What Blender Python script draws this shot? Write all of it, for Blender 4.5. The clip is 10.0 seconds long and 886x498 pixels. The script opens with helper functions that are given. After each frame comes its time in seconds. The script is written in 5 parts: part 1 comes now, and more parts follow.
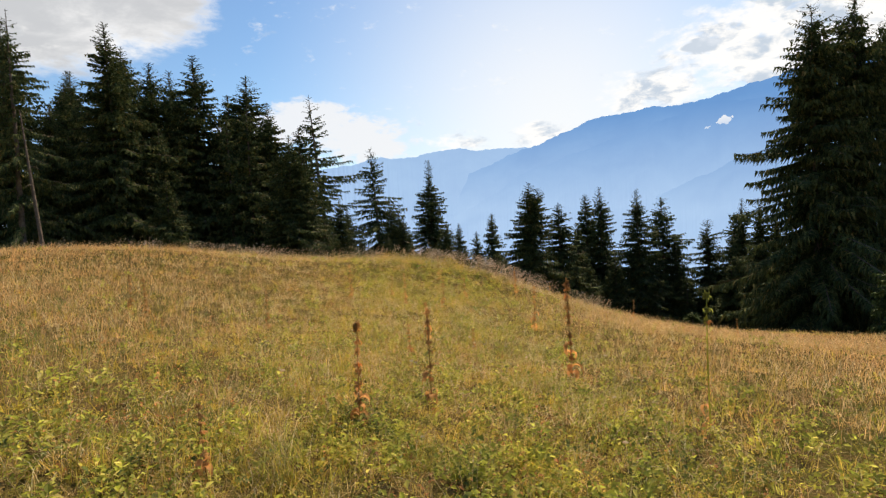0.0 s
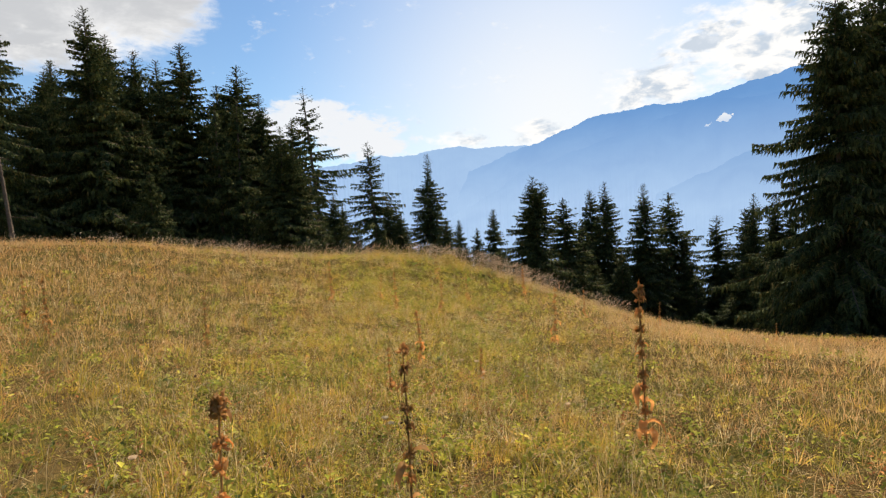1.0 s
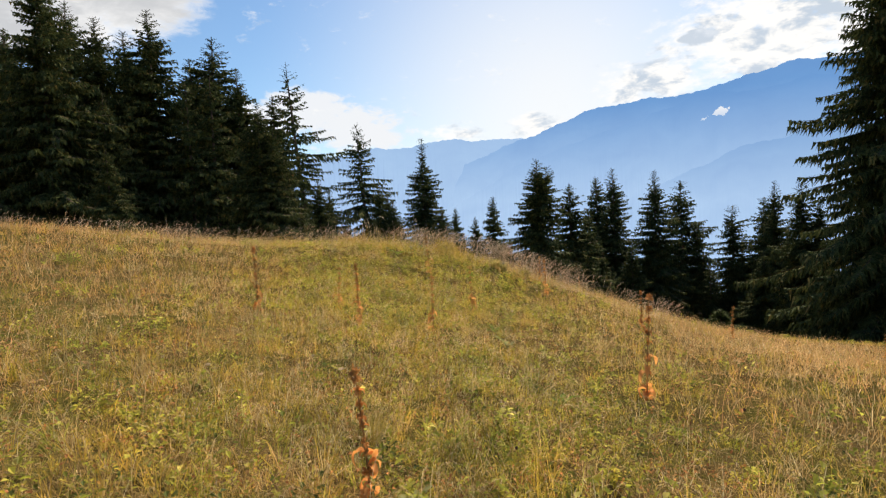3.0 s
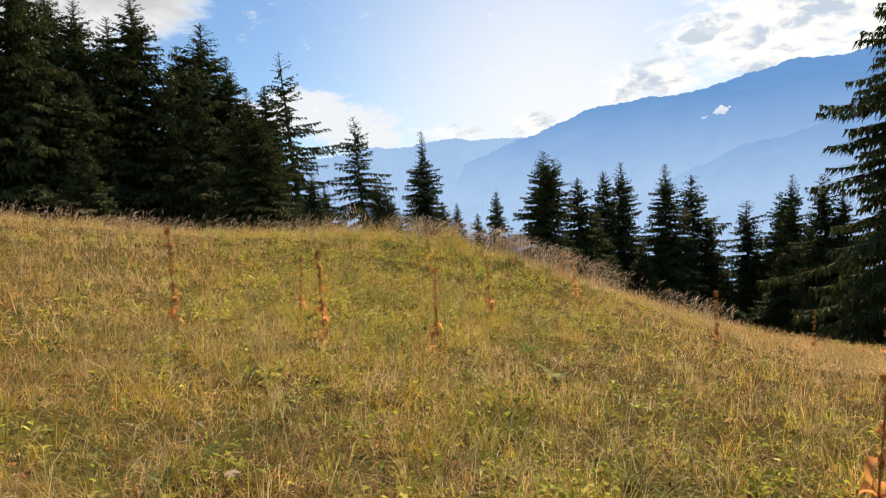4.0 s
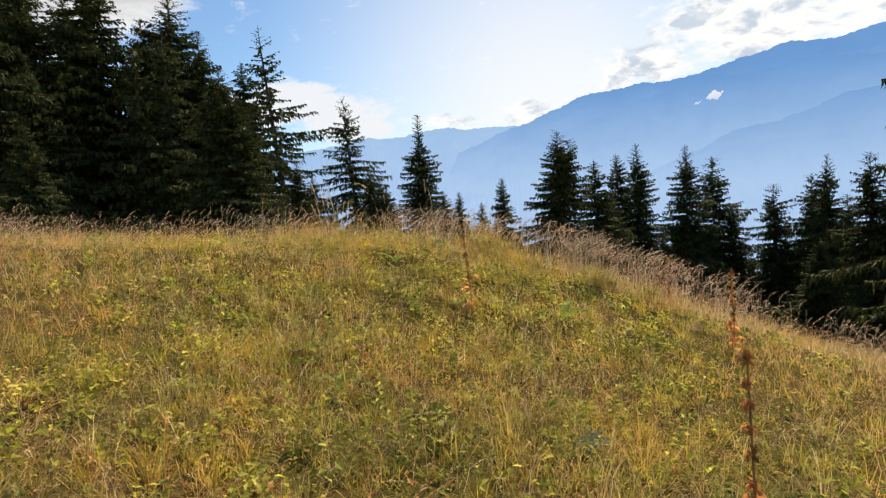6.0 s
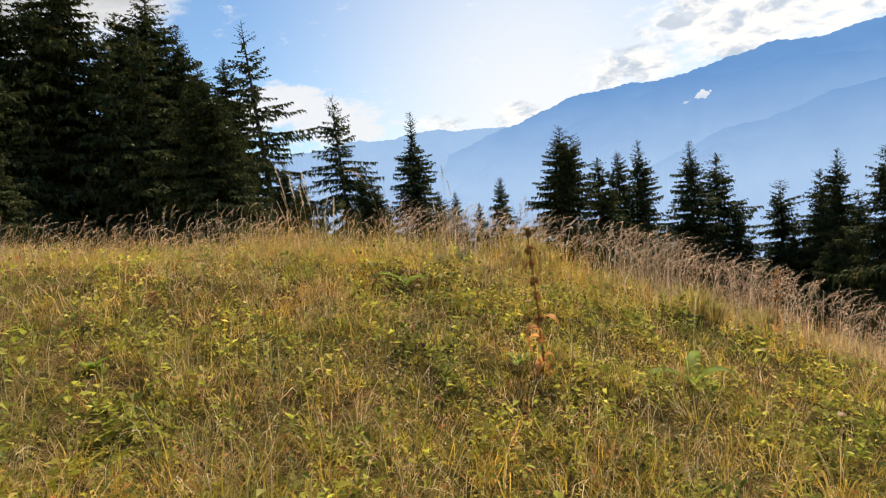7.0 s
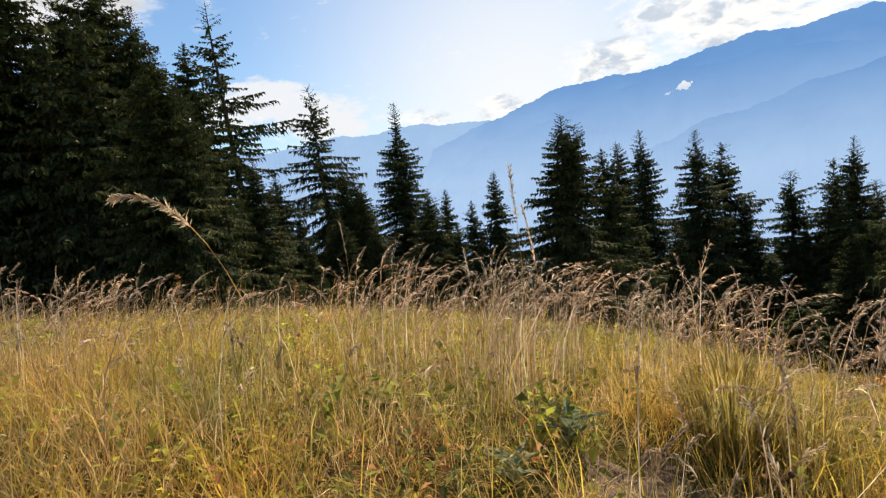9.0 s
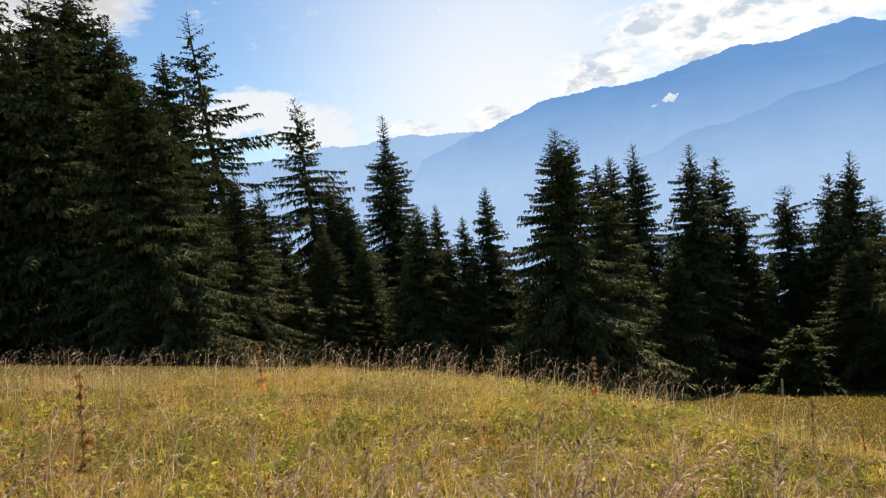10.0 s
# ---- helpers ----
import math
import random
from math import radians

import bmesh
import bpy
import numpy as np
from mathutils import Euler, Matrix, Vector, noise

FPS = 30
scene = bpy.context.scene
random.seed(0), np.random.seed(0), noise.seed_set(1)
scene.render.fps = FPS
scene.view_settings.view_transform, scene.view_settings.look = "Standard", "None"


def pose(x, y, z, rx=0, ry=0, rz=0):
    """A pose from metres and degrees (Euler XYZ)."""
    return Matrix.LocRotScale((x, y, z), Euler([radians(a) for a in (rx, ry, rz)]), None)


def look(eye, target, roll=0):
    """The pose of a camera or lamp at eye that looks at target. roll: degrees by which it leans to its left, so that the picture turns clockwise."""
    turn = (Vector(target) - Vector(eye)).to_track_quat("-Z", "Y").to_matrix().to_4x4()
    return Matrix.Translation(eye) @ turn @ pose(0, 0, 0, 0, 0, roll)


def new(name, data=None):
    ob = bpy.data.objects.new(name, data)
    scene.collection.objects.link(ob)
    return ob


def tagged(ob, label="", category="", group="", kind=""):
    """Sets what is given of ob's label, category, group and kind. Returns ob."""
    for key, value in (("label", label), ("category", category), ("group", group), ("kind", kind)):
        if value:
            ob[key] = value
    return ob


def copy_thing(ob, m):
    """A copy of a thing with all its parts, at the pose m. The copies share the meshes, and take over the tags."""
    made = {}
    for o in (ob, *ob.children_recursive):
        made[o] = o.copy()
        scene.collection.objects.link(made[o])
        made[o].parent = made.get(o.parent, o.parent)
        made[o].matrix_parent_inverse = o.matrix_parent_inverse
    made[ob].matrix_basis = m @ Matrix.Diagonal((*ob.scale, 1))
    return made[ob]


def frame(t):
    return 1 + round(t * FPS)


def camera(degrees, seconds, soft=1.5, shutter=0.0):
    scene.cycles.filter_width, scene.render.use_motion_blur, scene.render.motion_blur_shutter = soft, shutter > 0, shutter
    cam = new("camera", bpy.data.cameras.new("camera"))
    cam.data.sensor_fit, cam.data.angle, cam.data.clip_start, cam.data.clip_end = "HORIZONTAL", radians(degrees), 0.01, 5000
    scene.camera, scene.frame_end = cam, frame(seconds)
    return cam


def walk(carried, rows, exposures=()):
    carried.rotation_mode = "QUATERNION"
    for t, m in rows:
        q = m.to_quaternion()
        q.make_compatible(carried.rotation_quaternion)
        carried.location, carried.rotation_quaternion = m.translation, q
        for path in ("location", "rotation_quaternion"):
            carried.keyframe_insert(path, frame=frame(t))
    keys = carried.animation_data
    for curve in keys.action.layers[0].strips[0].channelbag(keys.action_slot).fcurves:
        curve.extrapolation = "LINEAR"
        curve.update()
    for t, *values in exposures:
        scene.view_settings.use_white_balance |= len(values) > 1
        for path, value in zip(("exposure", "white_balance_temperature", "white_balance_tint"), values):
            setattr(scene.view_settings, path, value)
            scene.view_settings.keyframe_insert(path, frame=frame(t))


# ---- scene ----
cam = camera(76.9, 10.0, soft=1.3)
METRES, EYE, TILT, LEAN, TURN = 26.786, 1.5, -2.0, 7.5, 0.0
ROWS = [
    (0.0, 0.0, 0.0, 0.0, 0.02, -0.28, -4.37),
    (0.5, 0.0026, 0.0542, -0.0043, 0.06, -0.43, -4.37),
    (1.0, 0.0021, 0.1104, -0.0046, -0.0, -0.47, -4.33),
    (1.5, 0.0038, 0.164, -0.0057, -0.09, -0.88, -4.38),
    (2.0, 0.0041, 0.2154, -0.0063, -0.24, -1.05, -4.48),
    (2.5, 0.0043, 0.2658, -0.0097, -0.45, -1.12, -4.57),
    (4.0, 0.0032, 0.4365, -0.0265, -0.44, -1.22, -4.46),
    (4.5, -0.0012, 0.4977, -0.0266, -0.56, -1.51, -4.32),
    (5.0, -0.0065, 0.5544, -0.023, -0.69, -1.89, -4.18),
    (6.5, -0.0284, 0.7056, -0.0179, -1.35, -2.2, -3.06),
    (7.0, -0.0345, 0.7575, -0.018, -1.86, -1.97, -2.72),
    (7.5, -0.038, 0.8106, -0.017, -2.14, -1.93, -2.41),
    (8.0, -0.0414, 0.8599, -0.0131, -2.37, -2.02, -2.01),
    (8.5, -0.0446, 0.8978, -0.0058, -2.83, -2.29, -1.69),
    (9.0, -0.0423, 0.9302, 0.0019, -3.35, -2.49, -1.78),
    (9.5, -0.0398, 0.9622, 0.008, -3.84, -2.0, -1.75),
    (10.0, -0.0425, 0.9896, 0.0224, -4.48, -1.4, -1.79),
]
walk(cam, [(t, pose(0, 0, EYE, TILT, LEAN, TURN) @ pose(METRES * x, METRES * y, METRES * z, 90 + pitch, roll, yaw)) for t, x, y, z, yaw, pitch, roll in ROWS])


# ---- light ----
SUN_AZ, SUN_EL = radians(34), radians(51)
TO_SUN = Vector((math.sin(SUN_AZ) * math.cos(SUN_EL), math.cos(SUN_AZ) * math.cos(SUN_EL), math.sin(SUN_EL)))
scene.view_settings.exposure = 0.8
sun = new("sun", bpy.data.lights.new("sun", "SUN"))
sun.data.energy, sun.data.angle, sun.data.color = 4.6, radians(0.6), (1.0, 0.875, 0.70)
sun.matrix_basis = look(TO_SUN * 50, (0, 0, 0))


def way(az, el):
    a, e = radians(az), radians(el)
    return (math.sin(a) * math.cos(e), math.cos(a) * math.cos(e), math.sin(e))


class Net:
    """Short hand for building a node tree."""

    def __init__(self, tree):
        self.tree = tree
        tree.nodes.clear()

    def add(self, kind, links=None, **props):
        n = self.tree.nodes.new(kind)
        for k, v in props.items():
            setattr(n, k, v)
        for k, v in (links or {}).items():
            sock = n.inputs[k]
            if isinstance(v, bpy.types.NodeSocket):
                self.tree.links.new(v, sock)
            else:
                sock.default_value = v
        return n

    def math(self, op, a, b=0.0, c=0.0, clamp=False):
        n = self.add("ShaderNodeMath", operation=op, use_clamp=clamp)
        for i, v in enumerate((a, b, c)):
            if isinstance(v, bpy.types.NodeSocket):
                self.tree.links.new(v, n.inputs[i])
            else:
                n.inputs[i].default_value = v
        return n.outputs[0]

    def noise(self, vec, scale, detail=4.0, rough=0.55, dist=0.0):
        return self.add("ShaderNodeTexNoise", {"Vector": vec, "Scale": scale, "Detail": detail, "Roughness": rough, "Distortion": dist})

    def ramp(self, fac, stops):
        n = self.add("ShaderNodeValToRGB", {"Fac": fac})
        el = n.color_ramp.elements
        while len(el) > 1:
            el.remove(el[-1])
        el[0].position, el[0].color = stops[0][0], (*stops[0][1], 1)
        for p, c in stops[1:]:
            e = el.new(p)
            e.color = (*c, 1)
        return n.outputs["Color"]

    def mix(self, fac, a, b, blend="MIX"):
        n = self.add("ShaderNodeMix", data_type="RGBA", blend_type=blend)
        for sock, v in ((n.inputs[0], fac), (n.inputs[6], a), (n.inputs[7], b)):
            if isinstance(v, bpy.types.NodeSocket):
                self.tree.links.new(v, sock)
            else:
                sock.default_value = v if not isinstance(v, tuple) or len(v) == 4 else (*v, 1)
        return n.outputs[2]

    def span(self, v, a, b, lo=0.0, hi=1.0, smooth=True):
        n = self.add("ShaderNodeMapRange", {"Value": v, "From Min": a, "From Max": b, "To Min": lo, "To Max": hi})
        n.interpolation_type = "SMOOTHSTEP" if smooth else "LINEAR"
        return n.outputs[0]


def build_sky():
    world = bpy.data.worlds.new("world")
    scene.world = world
    world.use_nodes = True
    net = Net(world.node_tree)
    sky = net.add("ShaderNodeTexSky")
    sky.sky_type, sky.sun_disc = "NISHITA", False
    sky.sun_elevation, sky.sun_rotation = SUN_EL, SUN_AZ
    sky.altitude, sky.air_density, sky.dust_density, sky.ozone_density = 1500, 1.3, 0.5, 2.0
    blue = net.mix(1.0, sky.outputs[0], (SKY * 0.9, SKY, SKY * 1.05), "MULTIPLY")
    d = net.add("ShaderNodeTexCoord").outputs["Generated"]
    flat = net.add("ShaderNodeVectorMath", {0: d, 1: (1, 1, 2.2)}, operation="MULTIPLY").outputs[0]

    def near(az, el, inner, outer):
        x, y, z = way(az, el)
        n = net.add("ShaderNodeVectorMath", {0: flat, 1: (x, y, z * 2.2)}, operation="DISTANCE")
        return net.span(n.outputs["Value"], outer, inner)
    # where the cumulus banks stand: up to the west, over the wood, along the far ridge
    def together(banks):
        total = banks[0]
        for b in banks[1:]:
            total = net.math("MAXIMUM", total, b)
        return total
    west = together([near(-36, 21, 0.16, 0.33)])
    low = together([near(-13, 11.2, 0.02, 0.13), near(-8, 9.0, 0.02, 0.15), near(-18, 10, 0.02, 0.12)])
    east = together([near(31, 14.5, 0.06, 0.24), near(38, 16.0, 0.10, 0.30), near(21, 11.6, 0.02, 0.13), near(10, 8.7, 0.01, 0.085), near(2, 8.4, 0.01, 0.07), near(50, 17, 0.1, 0.3)])
    big = net.noise(flat, 5.0, 8.0, 0.6, 0.5).outputs["Fac"]
    mid = net.noise(flat, 15.0, 7.0, 0.6, 0.35).outputs["Fac"]
    fine = net.noise(flat, 38.0, 6.0, 0.62, 0.3).outputs["Fac"]
    lumps = net.math("ADD", net.math("MULTIPLY", mid, 0.6), net.math("MULTIPLY", fine, 0.4))
    m_west = net.span(net.math("ADD", net.math("MULTIPLY", net.math("ADD", big, lumps), 0.5), net.math("MULTIPLY", west, 0.40)), 0.62, 0.82)
    m_low = net.span(net.math("ADD", lumps, net.math("MULTIPLY", low, 0.42)), 0.66, 0.82, 0.0, 0.9)
    m_east = net.span(net.math("ADD", lumps, net.math("MULTIPLY", east, 0.28)), 0.56, 0.78)
    grey_west = net.span(net.math("ADD", big, net.math("MULTIPLY", m_west, 0.25)), 0.50, 0.80)
    grey_east = net.span(net.noise(flat, 17.0, 6.0, 0.6, 0.3).outputs["Fac"], 0.50, 0.66)
    glare = net.span(net.add("ShaderNodeVectorMath", {0: d, 1: way(12, 9)}, operation="DISTANCE").outputs["Value"], 0.55, 0.0, 0.0, 0.86)
    base = net.mix(glare, blue, (1.02, 1.0, 0.97))
    col = net.mix(m_west, base, net.mix(grey_west, (1.0, 0.99, 0.98), (0.62, 0.63, 0.65)))
    col = net.mix(m_low, col, (0.93, 0.93, 0.94))
    col = net.mix(m_east, col, net.mix(grey_east, (1.05, 1.03, 1.0), (0.60, 0.68, 0.78)))
    blob = net.span(net.math("ADD", lumps, net.math("MULTIPLY", near(25.2, 14.9, 0.006, 0.05), 0.5)), 0.72, 0.86)
    col = net.mix(blob, col, net.mix(grey_east, (0.64, 0.71, 0.80), (0.78, 0.83, 0.90)))
    bg = net.add("ShaderNodeBackground", {"Color": col, "Strength": 0.57})
    net.add("ShaderNodeOutputWorld", {"Surface": bg.outputs[0]})


SKY = 0.135
build_sky()


# ---- materials ----
def material(name):
    m = bpy.data.materials.new(name)
    m.use_nodes = True
    return m, Net(m.node_tree)


def leafy(name, tones, patch=None, through_light=0.4, gloss=0.05, scale=0.35):
    """Thin plant matter: a colour for each blade, drifting in patches, that lets some light through."""
    m, net = material(name)
    geo = net.add("ShaderNodeNewGeometry")
    rnd = geo.outputs["Random Per Island"]
    col = net.ramp(rnd, tones)
    pos = geo.outputs["Position"]
    if patch:
        n = net.noise(pos, scale, 3.0).outputs["Fac"]
        col = net.mix(net.math("MULTIPLY", net.span(n, 0.42, 0.66), 0.75), col, patch)
    spot = net.noise(pos, 9.0, 2.0).outputs["Fac"]
    col = net.mix(1.0, col, net.ramp(spot, [(0.3, (0.54, 0.54, 0.54)), (0.7, (1.3, 1.3, 1.3))]), "MULTIPLY")
    drift = net.noise(pos, 1.4, 3.0).outputs["Fac"]
    col = net.mix(1.0, col, net.ramp(drift, [(0.35, (0.66, 0.72, 0.70)), (0.5, (1.0, 1.0, 1.0)), (0.68, (1.22, 1.12, 1.0))]), "MULTIPLY")
    a = net.add("ShaderNodeBsdfDiffuse", {"Color": col})
    b = net.add("ShaderNodeBsdfTranslucent", {"Color": col})
    mixed = net.add("ShaderNodeMixShader", {0: through_light, 1: a.outputs[0], 2: b.outputs[0]})
    g = net.add("ShaderNodeBsdfGlossy", {"Color": (0.9, 0.9, 0.85, 1), "Roughness": 0.6})
    out = net.add("ShaderNodeMixShader", {0: gloss * 0.2, 1: mixed.outputs[0], 2: g.outputs[0]})
    net.add("ShaderNodeOutputMaterial", {"Surface": out.outputs[0]})
    return m


def earthy(name, tones, scale, rough=0.95, bump=0.4, fine=40.0):
    m, net = material(name)
    pos = net.add("ShaderNodeNewGeometry").outputs["Position"]
    a = net.noise(pos, scale, 6.0, 0.6, 0.6).outputs["Fac"]
    b = net.noise(pos, fine, 5.0, 0.65).outputs["Fac"]
    col = net.ramp(net.math("ADD", net.math("MULTIPLY", a, 0.6), net.math("MULTIPLY", b, 0.4)), tones)
    bmp = net.add("ShaderNodeBump", {"Height": b, "Strength": bump, "Distance": 0.05})
    p = net.add("ShaderNodeBsdfPrincipled", {"Base Color": col, "Roughness": rough, "Normal": bmp.outputs[0]})
    p.inputs["Specular IOR Level"].default_value = 0.0
    net.add("ShaderNodeOutputMaterial", {"Surface": p.outputs[0]})
    return m


def haze_glow(name, low, high, z0, z1):
    """Far slopes that glow: haze from kilometres of lit air painted in, graded by height."""
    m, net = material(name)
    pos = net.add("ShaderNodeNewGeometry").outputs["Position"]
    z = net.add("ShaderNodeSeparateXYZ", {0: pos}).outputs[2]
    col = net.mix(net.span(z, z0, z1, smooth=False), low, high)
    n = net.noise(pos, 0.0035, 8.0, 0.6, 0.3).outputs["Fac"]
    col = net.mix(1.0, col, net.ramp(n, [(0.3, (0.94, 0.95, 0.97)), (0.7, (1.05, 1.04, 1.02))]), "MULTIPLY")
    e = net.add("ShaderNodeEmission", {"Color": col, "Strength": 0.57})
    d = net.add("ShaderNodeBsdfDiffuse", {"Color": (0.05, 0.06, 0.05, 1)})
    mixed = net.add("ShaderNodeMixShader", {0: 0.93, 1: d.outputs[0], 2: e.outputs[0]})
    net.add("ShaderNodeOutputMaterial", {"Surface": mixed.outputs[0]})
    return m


def thatch(name):
    """Matted turf between the plants: thin dry fibres crossing each other over moss and dark soil."""
    m, net = material(name)
    pos = net.add("ShaderNodeNewGeometry").outputs["Position"]
    bend = net.noise(pos, 6.0, 2.0).outputs["Color"]
    warped = net.add("ShaderNodeVectorMath", {0: bend, 1: (0.10, 0.10, 0.0), 2: pos}, operation="MULTIPLY_ADD").outputs[0]
    layers = []
    for turn, stretch in ((0.3, 22.0), (1.2, 17.0), (2.0, 20.0), (2.8, 15.0)):
        mp = net.add("ShaderNodeMapping", {"Vector": warped, "Rotation": (0, 0, turn), "Scale": (stretch, stretch * 14.0, 1.0)})
        layers.append(net.noise(mp.outputs[0], 1.0, 2.0, 0.5).outputs["Fac"])
    fibre = layers[0]
    for v in layers[1:]:
        fibre = net.math("MAXIMUM", fibre, v)
    hue = net.noise(warped, 3.0, 5.0, 0.65).outputs["Fac"]
    drift = net.noise(pos, 0.8, 4.0, 0.6).outputs["Fac"]
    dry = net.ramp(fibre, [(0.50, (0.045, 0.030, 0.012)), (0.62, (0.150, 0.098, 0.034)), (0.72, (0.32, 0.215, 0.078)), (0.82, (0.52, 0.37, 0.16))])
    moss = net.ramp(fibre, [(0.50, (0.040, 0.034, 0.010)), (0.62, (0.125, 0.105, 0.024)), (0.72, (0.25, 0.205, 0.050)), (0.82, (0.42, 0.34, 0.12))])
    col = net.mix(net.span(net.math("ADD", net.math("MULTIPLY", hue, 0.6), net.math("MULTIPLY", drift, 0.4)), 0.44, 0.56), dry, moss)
    relief = net.add("ShaderNodeBump", {"Height": fibre, "Strength": 0.5, "Distance": 0.02})
    b = net.add("ShaderNodeBsdfDiffuse", {"Color": col, "Roughness": 0.9, "Normal": relief.outputs[0]})
    net.add("ShaderNodeOutputMaterial", {"Surface": b.outputs[0]})
    return m


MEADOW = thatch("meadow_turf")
SOIL = earthy("bare_soil", [(0.3, (0.06, 0.04, 0.028)), (0.7, (0.20, 0.145, 0.10))], 5.0)
STRAW = leafy("dry_grass", [(0.0, (0.30, 0.175, 0.060)), (0.35, (0.53, 0.345, 0.122)), (0.7, (0.74, 0.535, 0.235)), (1.0, (0.88, 0.76, 0.47))], (0.50, 0.33, 0.11), 0.6)
GREEN = leafy("green_grass", [(0.0, (0.20, 0.18, 0.022)), (0.5, (0.42, 0.315, 0.040)), (0.85, (0.66, 0.45, 0.070)), (1.0, (0.82, 0.54, 0.13))], (0.60, 0.40, 0.07), 0.6)
HERB = leafy("herb_leaf", [(0.0, (0.12, 0.125, 0.018)), (0.3, (0.30, 0.275, 0.035)), (0.65, (0.54, 0.455, 0.055)), (0.88, (0.70, 0.58, 0.085)), (0.96, (0.78, 0.55, 0.13)), (1.0, (0.70, 0.32, 0.08))], None, 0.6)
TAWNY = leafy("tawny_grass", [(0.0, (0.38, 0.21, 0.07)), (0.4, (0.57, 0.345, 0.12)), (0.75, (0.71, 0.46, 0.20)), (1.0, (0.84, 0.64, 0.36))], (0.55, 0.30, 0.11), 0.6)
SEED = leafy("seed_head", [(0.0, (0.24, 0.135, 0.080)), (0.5, (0.47, 0.32, 0.20)), (1.0, (0.85, 0.72, 0.53))], None, 0.6)
NEEDLE = leafy("spruce_needle", [(0.0, (0.040, 0.053, 0.022)), (0.5, (0.068, 0.085, 0.030)), (0.85, (0.112, 0.126, 0.041)), (1.0, (0.19, 0.15, 0.056))], None, 0.18, 0.05)
YOUNG = leafy("young_spruce_needle", [(0.0, (0.032, 0.050, 0.016)), (0.5, (0.058, 0.082, 0.024)), (1.0, (0.11, 0.13, 0.036))], None, 0.2, 0.05)
YELLOW_HERB = leafy("yellowing_leaf", [(0.0, (0.176, 0.194, 0.035)), (0.6, (0.304, 0.291, 0.058)), (1.0, (0.416, 0.339, 0.105))], None, 0.6)
DEEP = leafy("dark_herb_leaf", [(0.0, (0.075, 0.095, 0.022)), (0.6, (0.155, 0.175, 0.036)), (1.0, (0.28, 0.275, 0.06))], None, 0.5)
BROWN_HERB = leafy("brown_leaf", [(0.0, (0.199, 0.083, 0.029)), (0.6, (0.437, 0.179, 0.058)), (1.0, (0.714, 0.346, 0.125))], None, 0.3)
BROAD = leafy("broad_leaf", [(0.0, (0.127, 0.188, 0.028)), (0.6, (0.230, 0.300, 0.044)), (1.0, (0.414, 0.400, 0.066))], None, 0.5)
PALE = leafy("pale_leaf", [(0.0, (0.22, 0.24, 0.08)), (1.0, (0.40, 0.38, 0.16))], None, 0.4)
GREY = leafy("thistle_leaf", [(0.0, (0.15, 0.18, 0.09)), (1.0, (0.30, 0.32, 0.19))], None, 0.3)
DARK_HEAD = leafy("dark_flower_head", [(0.0, (0.03, 0.018, 0.012)), (1.0, (0.09, 0.05, 0.035))], None, 0.05)
PINK = leafy("purple_flower", [(0.0, (0.20, 0.05, 0.16)), (1.0, (0.38, 0.14, 0.30))], None, 0.3)
TUSSOCK = leafy("tussock_blade", [(0.0, (0.20, 0.17, 0.04)), (0.55, (0.42, 0.34, 0.09)), (1.0, (0.70, 0.54, 0.24))], None, 0.55)
GREYWOOD = earthy("weathered_wood", [(0.3, (0.16, 0.14, 0.12)), (0.7, (0.38, 0.35, 0.31))], 6.0, 0.85, 0.5)
WHITE = earthy("pale_wood", [(0.3, (0.42, 0.40, 0.36)), (0.7, (0.68, 0.66, 0.60))], 6.0, 0.7, 0.3)
BARK = earthy("spruce_bark", [(0.3, (0.058, 0.042, 0.031)), (0.7, (0.182, 0.138, 0.105))], 3.0, 0.9, 0.7)
PLUME = leafy("pale_plume", [(0.0, (0.50, 0.36, 0.22)), (0.5, (0.70, 0.55, 0.36)), (1.0, (0.88, 0.76, 0.56))], None, 0.55)
LUSH = leafy("lush_grass", [(0.0, (0.19, 0.205, 0.028)), (0.5, (0.37, 0.37, 0.048)), (0.85, (0.55, 0.51, 0.08)), (1.0, (0.70, 0.58, 0.15))], None, 0.6)
RED_SEED = leafy("reddish_seed_head", [(0.0, (0.44, 0.225, 0.095)), (0.5, (0.64, 0.375, 0.165)), (1.0, (0.82, 0.57, 0.30))], None, 0.6)
VEIL = leafy("fine_dry_panicle", [(0.0, (0.46, 0.27, 0.11)), (0.5, (0.68, 0.46, 0.21)), (1.0, (0.87, 0.71, 0.43))], None, 0.6)
STALK = leafy("dry_stalk", [(0.0, (0.22, 0.11, 0.04)), (1.0, (0.38, 0.21, 0.075))], None, 0.1)
POD = leafy("dry_pod", [(0.0, (0.27, 0.125, 0.045)), (0.5, (0.50, 0.26, 0.085)), (1.0, (0.72, 0.46, 0.17))], None, 0.5)
RUST = leafy("withered_leaf", [(0.0, (0.50, 0.19, 0.05)), (0.6, (0.70, 0.33, 0.10)), (1.0, (0.82, 0.52, 0.24))], None, 0.5)


# ---- ground ----
def sp(v, w):
    u = v / w
    return w * np.where(u > 25, u, np.log1p(np.exp(np.clip(u, -50, 25))))


def bump(x, y, cx, cy, sx, sy):
    return np.exp(-((x - cx) / sx) ** 2 - ((y - cy) / sy) ** 2)


